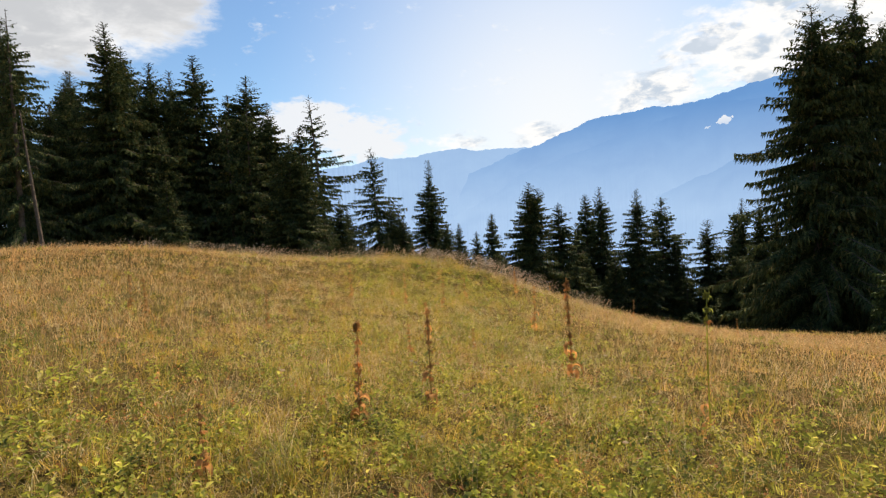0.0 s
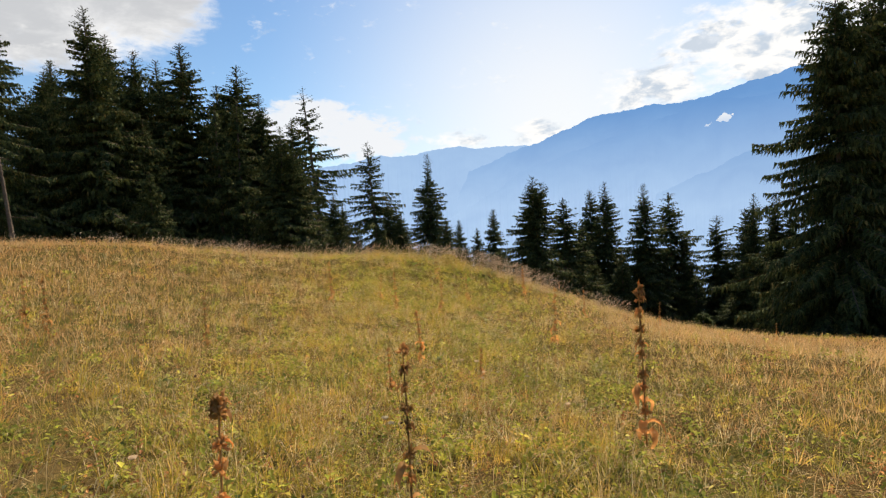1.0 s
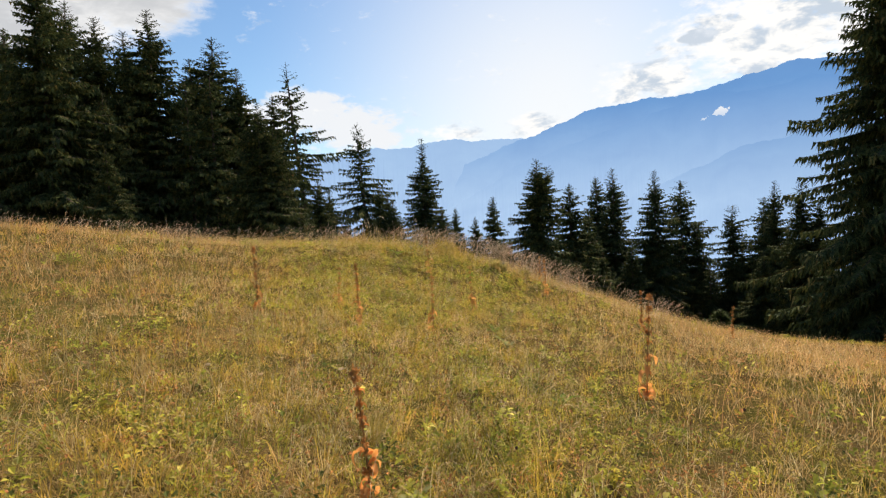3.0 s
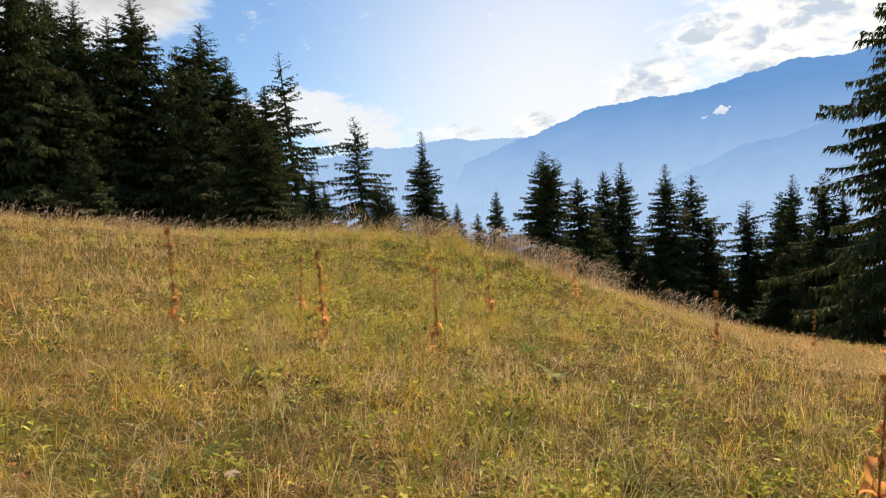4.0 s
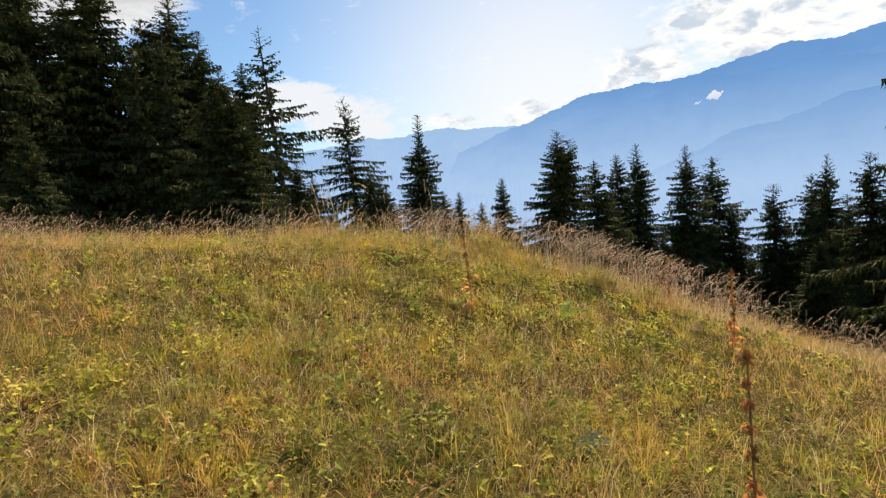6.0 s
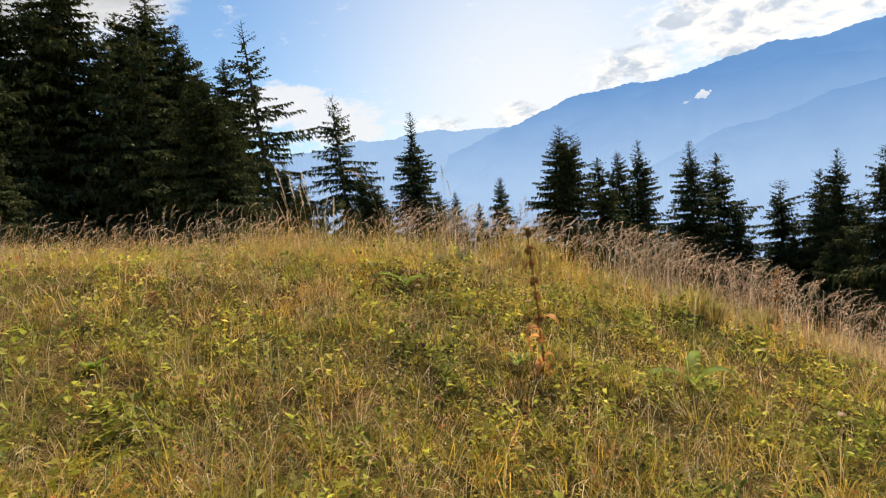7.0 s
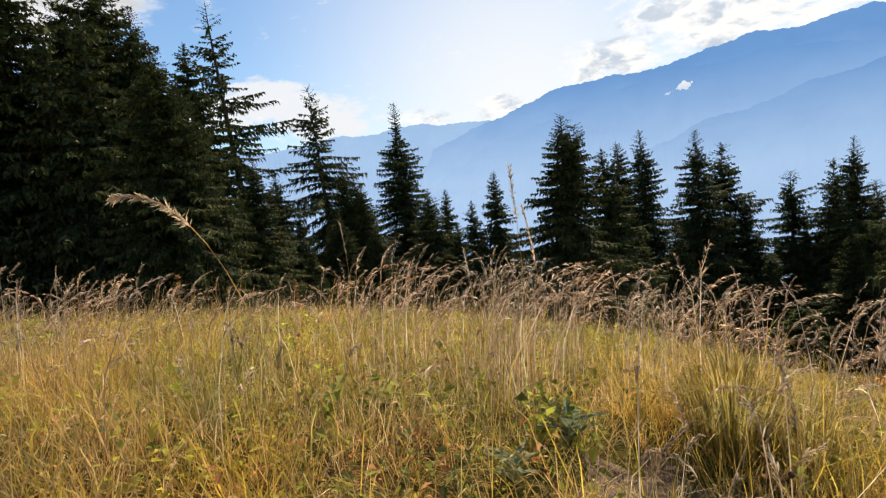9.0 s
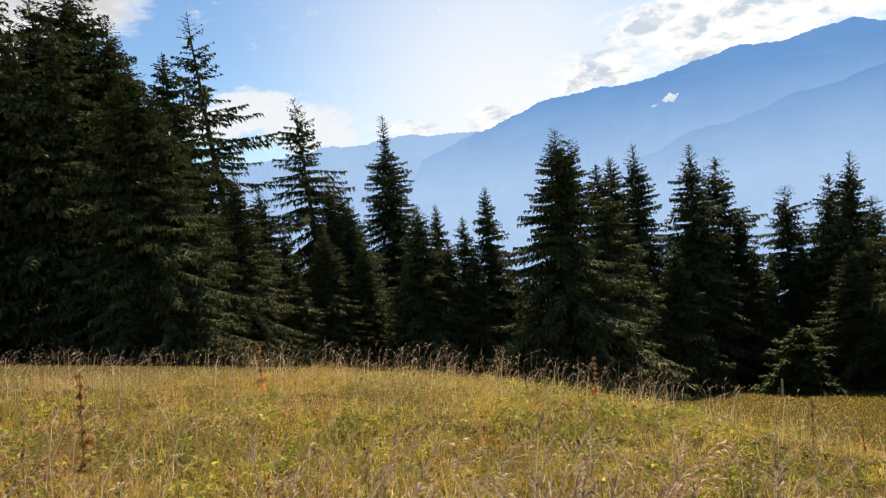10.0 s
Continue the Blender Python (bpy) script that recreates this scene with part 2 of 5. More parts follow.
def ground_z(x, y):
    """The meadow: it falls to the east, dips, climbs to a hump and drops away into the wood behind."""
    x, y = np.asarray(x, float), np.asarray(y, float)
    over = y - 28 + 0.18 * x
    east = 1 / (1 + np.exp(np.clip(-(y - 19) / 2.5, -40, 40)))
    z = -0.0142 - 0.1313 * x - 0.0501 * y - 0.0198 * sp(over, 1.5) - 0.202 * sp(over - 8, 2) - 0.2198 * sp(x - 1, 1.5) * east
    z += 0.3187 * sp(x - 11, 4) * east - 0.0398 * sp(-x - 6, 4) + 0.7414 * bump(x, y, -1, 27, 5, 3) - 0.3129 * bump(x, y, 0, 14, 9, 6)
    z += 0.1068 * bump(x, y, 6, 24, 5, 5) + 1.0118 * bump(x, y, -14, 26, 9, 6) - 0.076 * bump(x, y, -2, 8, 8, 5)
    z += 0.1957 * bump(x, y, 4, 29.5, 4, 3) + 0.7186 * bump(x, y, 0, 33, 9, 5)
    return z


RNG = np.random.default_rng(7)
WAVES = [(RNG.normal(size=2), RNG.uniform(0, 6.3)) for _ in range(14)]


def patches(x, y, size):
    """Smooth drifting patches, about -1 to 1."""
    v = 0
    for k, (w, ph) in enumerate(WAVES):
        v = v + np.sin((w[0] * x + w[1] * y) * (1 + 0.25 * k) / size + ph) / (1 + 0.12 * k)
    return v / 4.0


def mesh_from(name, verts, quads=None, tris=None, mat=None, smooth=False):
    me = bpy.data.meshes.new(name)
    verts = np.asarray(verts, np.float32)
    nq, nt = (0 if quads is None else len(quads)), (0 if tris is None else len(tris))
    loops = np.concatenate([np.asarray(a, np.int32).ravel() for a in (quads, tris) if a is not None and len(a)])
    me.vertices.add(len(verts))
    me.vertices.foreach_set("co", verts.ravel())
    me.loops.add(len(loops))
    me.loops.foreach_set("vertex_index", loops)
    me.polygons.add(nq + nt)
    starts = np.concatenate([np.arange(nq) * 4, nq * 4 + np.arange(nt) * 3]).astype(np.int32)
    me.polygons.foreach_set("loop_start", starts)
    me.polygons.foreach_set("use_smooth", np.full(nq + nt, smooth))
    me.update(calc_edges=True)
    if mat:
        me.materials.append(mat)
    return me


def spread(lo, hi, fine, grow):
    """Coordinates close together between lo and hi, and ever wider apart outside."""
    mid = np.arange(lo, hi + 1e-6, fine)
    out, step = [], fine
    while sum(out) < 900:
        step *= grow
        out.append(step)
    off = np.cumsum(out)
    return np.concatenate([lo - off[::-1], mid, hi + off])


def sheet(name, xs, ys, zfun, mat):
    X, Y = np.meshgrid(xs, ys)
    V = np.stack([X.ravel(), Y.ravel(), zfun(X, Y).ravel()], 1)
    n, m = len(xs), len(ys)
    i = (np.arange(m - 1)[:, None] * n + np.arange(n - 1)[None]).ravel()
    return mesh_from(name, V, np.stack([i, i + 1, i + 1 + n, i + n], 1), None, mat, True)


def rough_ground(x, y):
    bank = 0.10 * bump(x, y, -1.3, 26.25, 0.6, 0.3) - 0.13 * bump(x, y, -1.35, 25.6, 0.6, 0.3) - 0.14 * bump(x, y, -0.25, 26.95, 0.35, 0.45)
    bank = bank + 0.12 * bump(x, y, 0.15, 27.4, 0.5, 0.35) + 0.12 * bump(x, y, 1.75, 26.1, 0.45, 0.4) - 0.10 * bump(x, y, -2.6, 22.9, 0.5, 0.35) + 0.08 * bump(x, y, -0.95, 24.4, 0.5, 0.3)
    return ground_z(x, y) + 0.05 * patches(x, y, 0.5) + 0.03 * patches(y, x, 0.24) + bank


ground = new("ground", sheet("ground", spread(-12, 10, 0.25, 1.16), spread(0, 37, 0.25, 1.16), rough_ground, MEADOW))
tagged(ground, "sloping alpine meadow ground with brown soil under grass", "ground", kind="structure")


# ---- far mountains ----
def ridge(name, crest, dist, foot_dist, foot, seed, mat, label):
    """A mountain side from its crest, given as bearing and height angle, down towards the valley."""
    az = np.linspace(crest[0][0], crest[-1][0], 900)
    el = np.interp(az, [c[0] for c in crest], [c[1] for c in crest])
    rows = 9
    V = np.zeros((rows, len(az), 3))
    rng = np.random.default_rng(seed)
    ph = rng.uniform(0, 6.3, 24)
    jag = sum(np.sin(az * (0.7 * 1.45 ** k) + ph[k]) * 0.13 / 1.55 ** k for k in range(10))
    jag = jag + 0.04 * np.sin(az * 2.3 + ph[3]) * np.sin(az * 7.1 + ph[4]) + 0.012 * np.sin(az * 3.7 + ph[6]) * np.sin(az * 19.0 + ph[5])
    top = dist * np.tan(np.radians(el + jag))
    for r in range(rows):
        f = r / (rows - 1)
        gully = sum(np.sin(az * (0.5 * 1.5 ** k) + ph[k + 10] + f * 2.2) * 60 / 1.3 ** k for k in range(9)) * math.sin(math.pi * f)
        d = dist + (foot_dist - dist) * f + gully
        z = top * (1 - f) ** 1.25 + foot * f
        V[r] = np.stack([np.sin(np.radians(az)) * d, np.cos(np.radians(az)) * d, z], 1)
    n = len(az)
    i = (np.arange(rows - 1)[:, None] * n + np.arange(n - 1)[None]).ravel()
    ob = new(name, mesh_from(name, V.reshape(-1, 3), np.stack([i, i + 1, i + 1 + n, i + n], 1), None, mat, True))
    return tagged(ob, label, "mountain", kind="structure")


# Haze painted as glow: palest at the foot, deeper blue towards each crest.
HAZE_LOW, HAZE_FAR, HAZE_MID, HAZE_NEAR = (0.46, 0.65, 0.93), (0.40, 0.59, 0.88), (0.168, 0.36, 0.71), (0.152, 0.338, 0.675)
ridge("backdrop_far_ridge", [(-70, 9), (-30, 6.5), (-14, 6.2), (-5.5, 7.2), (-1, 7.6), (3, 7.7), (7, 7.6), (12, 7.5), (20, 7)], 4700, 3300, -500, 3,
      haze_glow("painted_haze_far", HAZE_LOW, HAZE_FAR, 0, 600), "hazy blue far mountain ridge under clouds")
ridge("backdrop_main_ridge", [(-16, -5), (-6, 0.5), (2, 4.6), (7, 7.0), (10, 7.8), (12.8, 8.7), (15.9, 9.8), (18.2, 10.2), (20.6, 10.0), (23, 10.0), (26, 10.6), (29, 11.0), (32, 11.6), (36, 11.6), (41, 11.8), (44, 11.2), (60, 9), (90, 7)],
      4400, 2600, -600, 5, haze_glow("painted_haze_main", HAZE_LOW, HAZE_MID, 120, 780), "long blue mountain flank rising through haze")
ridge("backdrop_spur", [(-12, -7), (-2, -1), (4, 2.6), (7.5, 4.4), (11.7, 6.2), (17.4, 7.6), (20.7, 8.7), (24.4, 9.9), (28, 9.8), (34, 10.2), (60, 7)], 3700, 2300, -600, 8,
      haze_glow("painted_haze_spur", HAZE_LOW, HAZE_MID, 90, 660), "blue mountain spur dropping into the valley")
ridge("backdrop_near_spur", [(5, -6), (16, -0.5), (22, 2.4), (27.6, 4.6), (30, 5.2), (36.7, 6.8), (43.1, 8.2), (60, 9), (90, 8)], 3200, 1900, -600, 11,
      haze_glow("painted_haze_near", HAZE_LOW, HAZE_NEAR, 20, 500), "wooded blue mountain shoulder in the haze")


def wisp(az, el, dist, wide_m, seed):
    """A shred of cloud lying against the mountain."""
    rng = np.random.default_rng(seed)
    bm = bmesh.new()
    c = Vector(way(az, el)) * dist
    along = Vector((math.cos(radians(az)), -math.sin(radians(az)), 0.35)).normalized()
    for i in range(14):
        f = rng.uniform(-1, 1)
        r = wide_m * rng.uniform(0.08, 0.17) * (1.1 - abs(f))
        p = c + along * (f * wide_m * 0.5) + Vector((0, 0, float(rng.normal(0, 0.05)) * wide_m))
        made = bmesh.ops.create_icosphere(bm, subdivisions=3, radius=r, matrix=Matrix.Translation(p))
        for v in made["verts"]:
            q = v.co - p
            v.co = p + q * (1 + 0.5 * noise.noise(v.co * 0.06) + 0.25 * noise.noise(v.co * 0.15))
    me = bpy.data.meshes.new("backdrop_cloud")
    bm.to_mesh(me)
    bm.free()
    me.materials.append(CLOUD)
    for p in me.polygons:
        p.use_smooth = True
    return tagged(new("backdrop_cloud", me), "small white cloud against the blue mountain side", "cloud", kind="structure")


# The cloud glows by itself; its bluish foot and bright top are painted light.
CLOUD = haze_glow("painted_cloud_glow", (0.66, 0.77, 0.94), (0.92, 0.95, 1.0), 405, 445)
wisp(26.9, 8.25, 3000, 95, 2)
wisp(25.5, 7.8, 3000, 40, 3)


def valley_z(x, y):
    return -420 - 0.02 * np.hypot(x, y) + 14 * patches(x, y, 160)


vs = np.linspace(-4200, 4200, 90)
# The valley floor glows in one even painted haze colour.
valley = new("backdrop_valley", sheet("backdrop_valley", vs, vs, valley_z, haze_glow("painted_haze_valley", HAZE_LOW, HAZE_LOW, -600, 0)))
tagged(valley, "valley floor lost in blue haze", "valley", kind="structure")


# ---- trees ----
def part(name, me, parent, label="", kind=""):
    ob = new(name, me)
    ob.parent = parent
    return tagged(ob, label, kind=kind)


def tube(points, radii, sides=7):
    """Rings along a line; returns vertices and quads."""
    P = np.asarray(points, float)
    a = np.linspace(0, 2 * np.pi, sides, endpoint=False)
    d = np.gradient(P, axis=0)
    d /= np.linalg.norm(d, axis=1)[:, None]
    side = np.cross(d, np.where(np.abs(d[:, 2:3]) > 0.9, [[1.0, 0, 0]], [[0, 0, 1.0]]))
    side /= np.linalg.norm(side, axis=1)[:, None]
    up = np.cross(d, side)
    V = P[:, None] + np.asarray(radii)[:, None, None] * (np.cos(a)[None, :, None] * side[:, None] + np.sin(a)[None, :, None] * up[:, None])
    n, k = len(P), sides
    q = []
    for i in range(n - 1):
        for j in range(k):
            q.append((i * k + j, i * k + (j + 1) % k, (i + 1) * k + (j + 1) % k, (i + 1) * k + j))
    return V.reshape(-1, 3), np.array(q)


def spruce(seed, H, R, bare, fill, slim=0.8, twin=False, mat=None, name="spruce_tree", ragged=0.25, limbs=400, spire=0.0, tier=0.5, hang=1.0, sag=0.72, bush=1.0):
    """A spruce: tapered trunk, sagging limbs of uneven reach in tiers, side twigs along each limb and a curtain of twiglets hanging from them."""
    rng = np.random.default_rng(seed)
    root = new(name)
    zs = np.linspace(0, H, 14)
    wob = np.cumsum(rng.normal(0, 0.03, (14, 2)), 0)
    wob -= wob[0]
    r0 = 0.011 * H + 0.03
    trunk_v, trunk_q = tube(np.stack([wob[:, 0], wob[:, 1], zs - 0.3], 1), r0 * (1 - zs / H) ** 0.85 + 0.012, 8)
    heads = [(0.0, 0.0, H, bare * H, limbs)]
    if twin:
        heads.append((1.1, 0.5, H * 0.965, H * 0.6, limbs // 4))
    lobe = rng.uniform(0, 6.283, 5)
    B, L, A, S, U = [], [], [], [], []
    for hx, hy, top, low, count in heads:
        for j in range(count):
            u = (j + rng.random()) / count
            z = low + (top - low - 0.5) * u
            gap = tier * (1.25 - 0.7 * u)
            z = round(z / gap) * gap + rng.normal(0, 0.28 * gap) if u < 0.94 else z
            z = min(max(z, low), top - 0.5 * (1.9 - u))
            uu = z / H
            a = j * 2.39996 + rng.normal(0, 0.5)
            uneven = 0.55 * math.sin(2 * a + z * 0.55 + lobe[0]) + 0.45 * math.sin(a - z * 0.9 + lobe[1]) + 0.5 * math.sin(3 * a + z * 1.7 + lobe[2]) + 0.4 * math.sin(z * 2.3 + lobe[3])
            if rng.random() < 0.4 * ragged:
                continue
            reach = (1 - uu) ** slim
            if spire:
                reach *= 1 - spire * math.exp(-((uu - 0.87) / 0.06) ** 2)
            ln = (R * reach * rng.uniform(0.52, 1.06) * (1.0 + ragged * uneven) + 0.06) * min(1.0, 0.7 + (z - low) / H * 3.0)
            B.append((np.interp(z, zs, wob[:, 0]) + hx * (z - low) / (top - low), np.interp(z, zs, wob[:, 1]) + hy * (z - low) / (top - low), z))
            L.append(max(ln, 0.12))
            A.append(a)
            S.append(math.tan(radians(-3 + 34 * uu ** 3 + rng.normal(0, 5))))
            U.append(uu)
    B, L, A, S, U = (np.array(v) for v in (B, L, A, S, U))
    dirs = np.stack([np.cos(A), np.sin(A), 0 * A], 1)
    side = np.stack([-np.sin(A), np.cos(A), 0 * A], 1)
    droop = sag * (1 - U) ** 0.7 + rng.normal(0, 0.06, len(U))

    def along(k, s):
        rise = L[k] * (S[k] * s - droop[k] * s * s + (droop[k] * 0.55) * s ** 4)
        p = B[k] + dirs[k] * (L[k] * s)[:, None]
        p[:, 2] += rise
        return p
    idx = np.arange(len(L))
    n = len(L)
    vv, qq = [], []
    for f, w in ((0.0, 0.035), (0.5, 0.022), (0.95, 0.006)):
        p = along(idx, np.full(n, f))
        w = (w * (0.5 + 0.2 * L))[:, None]
        vv += [p + side * w, p - side * w - np.array([0, 0, 1.0]) * w]
    for r in range(2):
        qq.append(np.stack([idx + 2 * r * n, idx + (2 * r + 1) * n, idx + (2 * r + 3) * n, idx + (2 * r + 2) * n], 1))
    wood_v = np.concatenate([trunk_v] + vv)
    wood_q = np.concatenate([trunk_q, np.concatenate(qq) + len(trunk_v)])
    part("trunk", mesh_from("trunk", wood_v, wood_q, None, BARK, True), root)
    # side twigs left and right of each limb, twiglets hanging from them and from the limb
    step = 0.20 / fill
    stout = fill ** -0.5
    cnt = np.maximum(4, L / step).astype(int)
    k = np.repeat(idx, cnt)
    m = len(k)
    first = np.repeat(np.cumsum(cnt) - cnt, cnt)
    small = np.clip((1 - U[k]) * 7, 0.36, 1.0)
    tri = []

    def spike(p, d, ln, w, across):
        d = d / np.linalg.norm(d, axis=1)[:, None]
        wd = across - d * (across * d).sum(1)[:, None]
        wd /= np.linalg.norm(wd, axis=1)[:, None] + 1e-9
        wd = (wd + rng.normal(0, 0.2, (len(p), 3))) * w[:, None]
        tri.append(np.stack([p + wd, p - wd, p + d * ln[:, None]], 1))
    for sgn in (-1.0, 1.0, 0.0):
        s = np.clip(((np.arange(m) - first) + rng.random(m)) / cnt[k], 0.02, 1.0)
        p = along(k, s)
        q = along(k, np.minimum(s + 0.04, 1.05)) - along(k, s - 0.01)
        q /= np.linalg.norm(q, axis=1)[:, None]
        taper = (1 - s) ** 0.6 * np.minimum(1.0, 0.4 + s * 2.2)
        if sgn:
            ang = np.radians(rng.uniform(36, 72, m))
            ln = (np.minimum(0.34 * L[k], 1.25) * bush * taper * rng.uniform(0.6, 1.2, m) + 0.14) * small
            d = q * np.cos(ang)[:, None] + side[k] * (np.sin(ang) * sgn)[:, None]
            d[:, 2] -= rng.uniform(0.0, 0.55, m) * (1 - 0.6 * U[k])
            spike(p, d, ln, (0.048 + 0.036 * rng.random(m)) * stout * small, q)
            f = rng.uniform(0.25, 0.85, m)
            p2 = p + d / np.linalg.norm(d, axis=1)[:, None] * (ln * f)[:, None]
            ln2 = (0.16 + np.minimum(0.11 * L[k], 0.42) * rng.uniform(0.3, 1.5, m)) * hang * (1 - 0.55 * U[k]) * small
            d2 = d * 0.35 + rng.normal(0, 0.18, (m, 3))
            d2[:, 2] -= 1.0
            spike(p2, d2, ln2, (0.058 + 0.034 * rng.random(m)) * stout * small, d)
        else:
            ln = (np.minimum(0.16 * L[k], 0.7) * taper + 0.22) * rng.uniform(0.5, 1.4, m) * small * hang
            d = q * 0.4 + rng.normal(0, 0.25, (m, 3))
            d[:, 2] -= 1.05 - 0.6 * U[k]
            spike(p, d, ln, (0.066 + 0.04 * rng.random(m)) * stout * small, q)
    V2 = np.concatenate(tri).reshape(-1, 3)
    # tufts close to the trunk
    k = np.repeat(idx, 5)
    k = k[L[k] > 0.9]
    m = len(k)
    s = rng.uniform(0.03, 0.72, m)
    p = along(k, s)
    d = dirs[k] * rng.uniform(0.1, 0.8, m)[:, None] + side[k] * rng.normal(0, 0.6, m)[:, None]
    d[:, 2] -= rng.uniform(0.3, 1.2, m)
    d /= np.linalg.norm(d, axis=1)[:, None]
    cross = np.cross(d, dirs[k] + rng.normal(0, 0.5, (m, 3)))
    cross /= np.linalg.norm(cross, axis=1)[:, None] + 1e-9
    ln = (0.42 + 0.08 * L[k]) * rng.uniform(0.7, 1.3, m) * (1 - 0.4 * s)
    w = (0.12 + 0.09 * rng.random(m)) * (1.15 - s) * np.minimum(1.0, 0.35 + L[k] / 5) * (1 if fill > 0.6 else 1.7)
    mid = p + d * (ln * 0.4)[:, None]
    V1 = np.stack([p, mid + cross * w[:, None], p + d * ln[:, None], mid - cross * w[:, None]], 1).reshape(-1, 3)
    j = np.arange(m) * 4
    quads = np.stack([j, j + 1, j + 2, j + 3], 1)
    t3 = np.arange(len(V2)).reshape(-1, 3) + len(V1)
    crown = mesh_from("crown", np.concatenate([V1, V2]), quads, t3, mat or NEEDLE)
    part("crown", crown, root)
    return root, H, R


KINDS = {}


def plant_tree(kind, x, y, top, width=1.0, lean=(0.0, 0.0), turn=None, label="", group="spruces of the wood"):
    """A spruce of one of the kinds, scaled so that it reaches the height top."""
    made = KINDS[kind]
    h = top - float(ground_z(x, y))
    x, y = x - math.tan(radians(lean[1])) * h, y + math.tan(radians(lean[0])) * h
    z = float(ground_z(x, y)) - 0.15
    h = top - z
    s = h / made["H"]
    turn = made["n"] * 77.0 if turn is None else turn
    m = pose(x, y, z, lean[0], lean[1], 0) @ pose(0, 0, 0, 0, 0, turn) @ Matrix.Diagonal((s * width, s * width, s, 1))
    if made["n"] == 0:
        ob = made["root"]
        ob.matrix_basis = m
    else:
        ob = copy_thing(made["root"], m @ Matrix.Diagonal([1 / v for v in made["root"].scale] + [1]))
    made["n"] += 1
    return tagged(ob, label or made["label"], "tree", group)


def kind_of(key, label, *args, **more):
    root, H, R = spruce(*args, **more)
    KINDS[key] = {"root": root, "H": H, "R": R, "n": 0, "label": label}


kind_of("dense", "tall dense dark green spruce with drooping boughs", 11, 26.0, 7.4, 0.02, 1.0, slim=0.85, ragged=0.2, limbs=600)
kind_of("dense_b", "broad dark green spruce with boughs to the ground", 12, 26.0, 8.2, 0.01, 0.95, slim=0.85, ragged=0.16, limbs=600)
kind_of("twin", "dense dark spruce with a forked top", 13, 22.0, 7.4, 0.01, 1.1, slim=0.85, twin=True, ragged=0.14, limbs=560)
kind_of("giant", "huge old spruce with layered spreading boughs and a forked top", 20, 30.0, 8.0, 0.02, 0.9, slim=0.68, twin=True, ragged=0.34, limbs=560, tier=0.8, hang=1.5)
kind_of("sparse", "thin old spruce with gaps between its boughs", 14, 28.0, 8.4, 0.05, 0.9, slim=0.9, ragged=0.36, limbs=190, tier=1.15, hang=1.0, bush=0.55)
kind_of("weeping", "old spruce with hanging boughs and gaps between them", 24, 28.0, 6.6, 0.05, 0.9, slim=0.62, ragged=0.36, limbs=300, tier=0.9, hang=1.3, sag=1.0, bush=0.85)
kind_of("ragged", "dense spruce with a narrow crooked top", 15, 28.0, 7.8, 0.02, 1.0, slim=0.8, ragged=0.16, spire=0.62, limbs=580)
kind_of("bare", "spruce with a bare lower trunk", 16, 24.0, 5.8, 0.22, 1.0, slim=0.68, ragged=0.36, limbs=330, tier=0.8, hang=1.4, sag=0.9)
kind_of("slim", "slender dark spruce at the edge of the wood", 17, 17.0, 4.9, 0.01, 1.0, slim=0.92, limbs=460, ragged=0.16)
kind_of("young", "young green spruce with boughs to the ground", 18, 6.0, 2.5, 0.0, 1.3, slim=0.85, mat=YOUNG, limbs=200)
kind_of("back", "dark spruce deep in the wood", 19, 24.0, 8.0, 0.01, 0.36, slim=0.85, limbs=300)

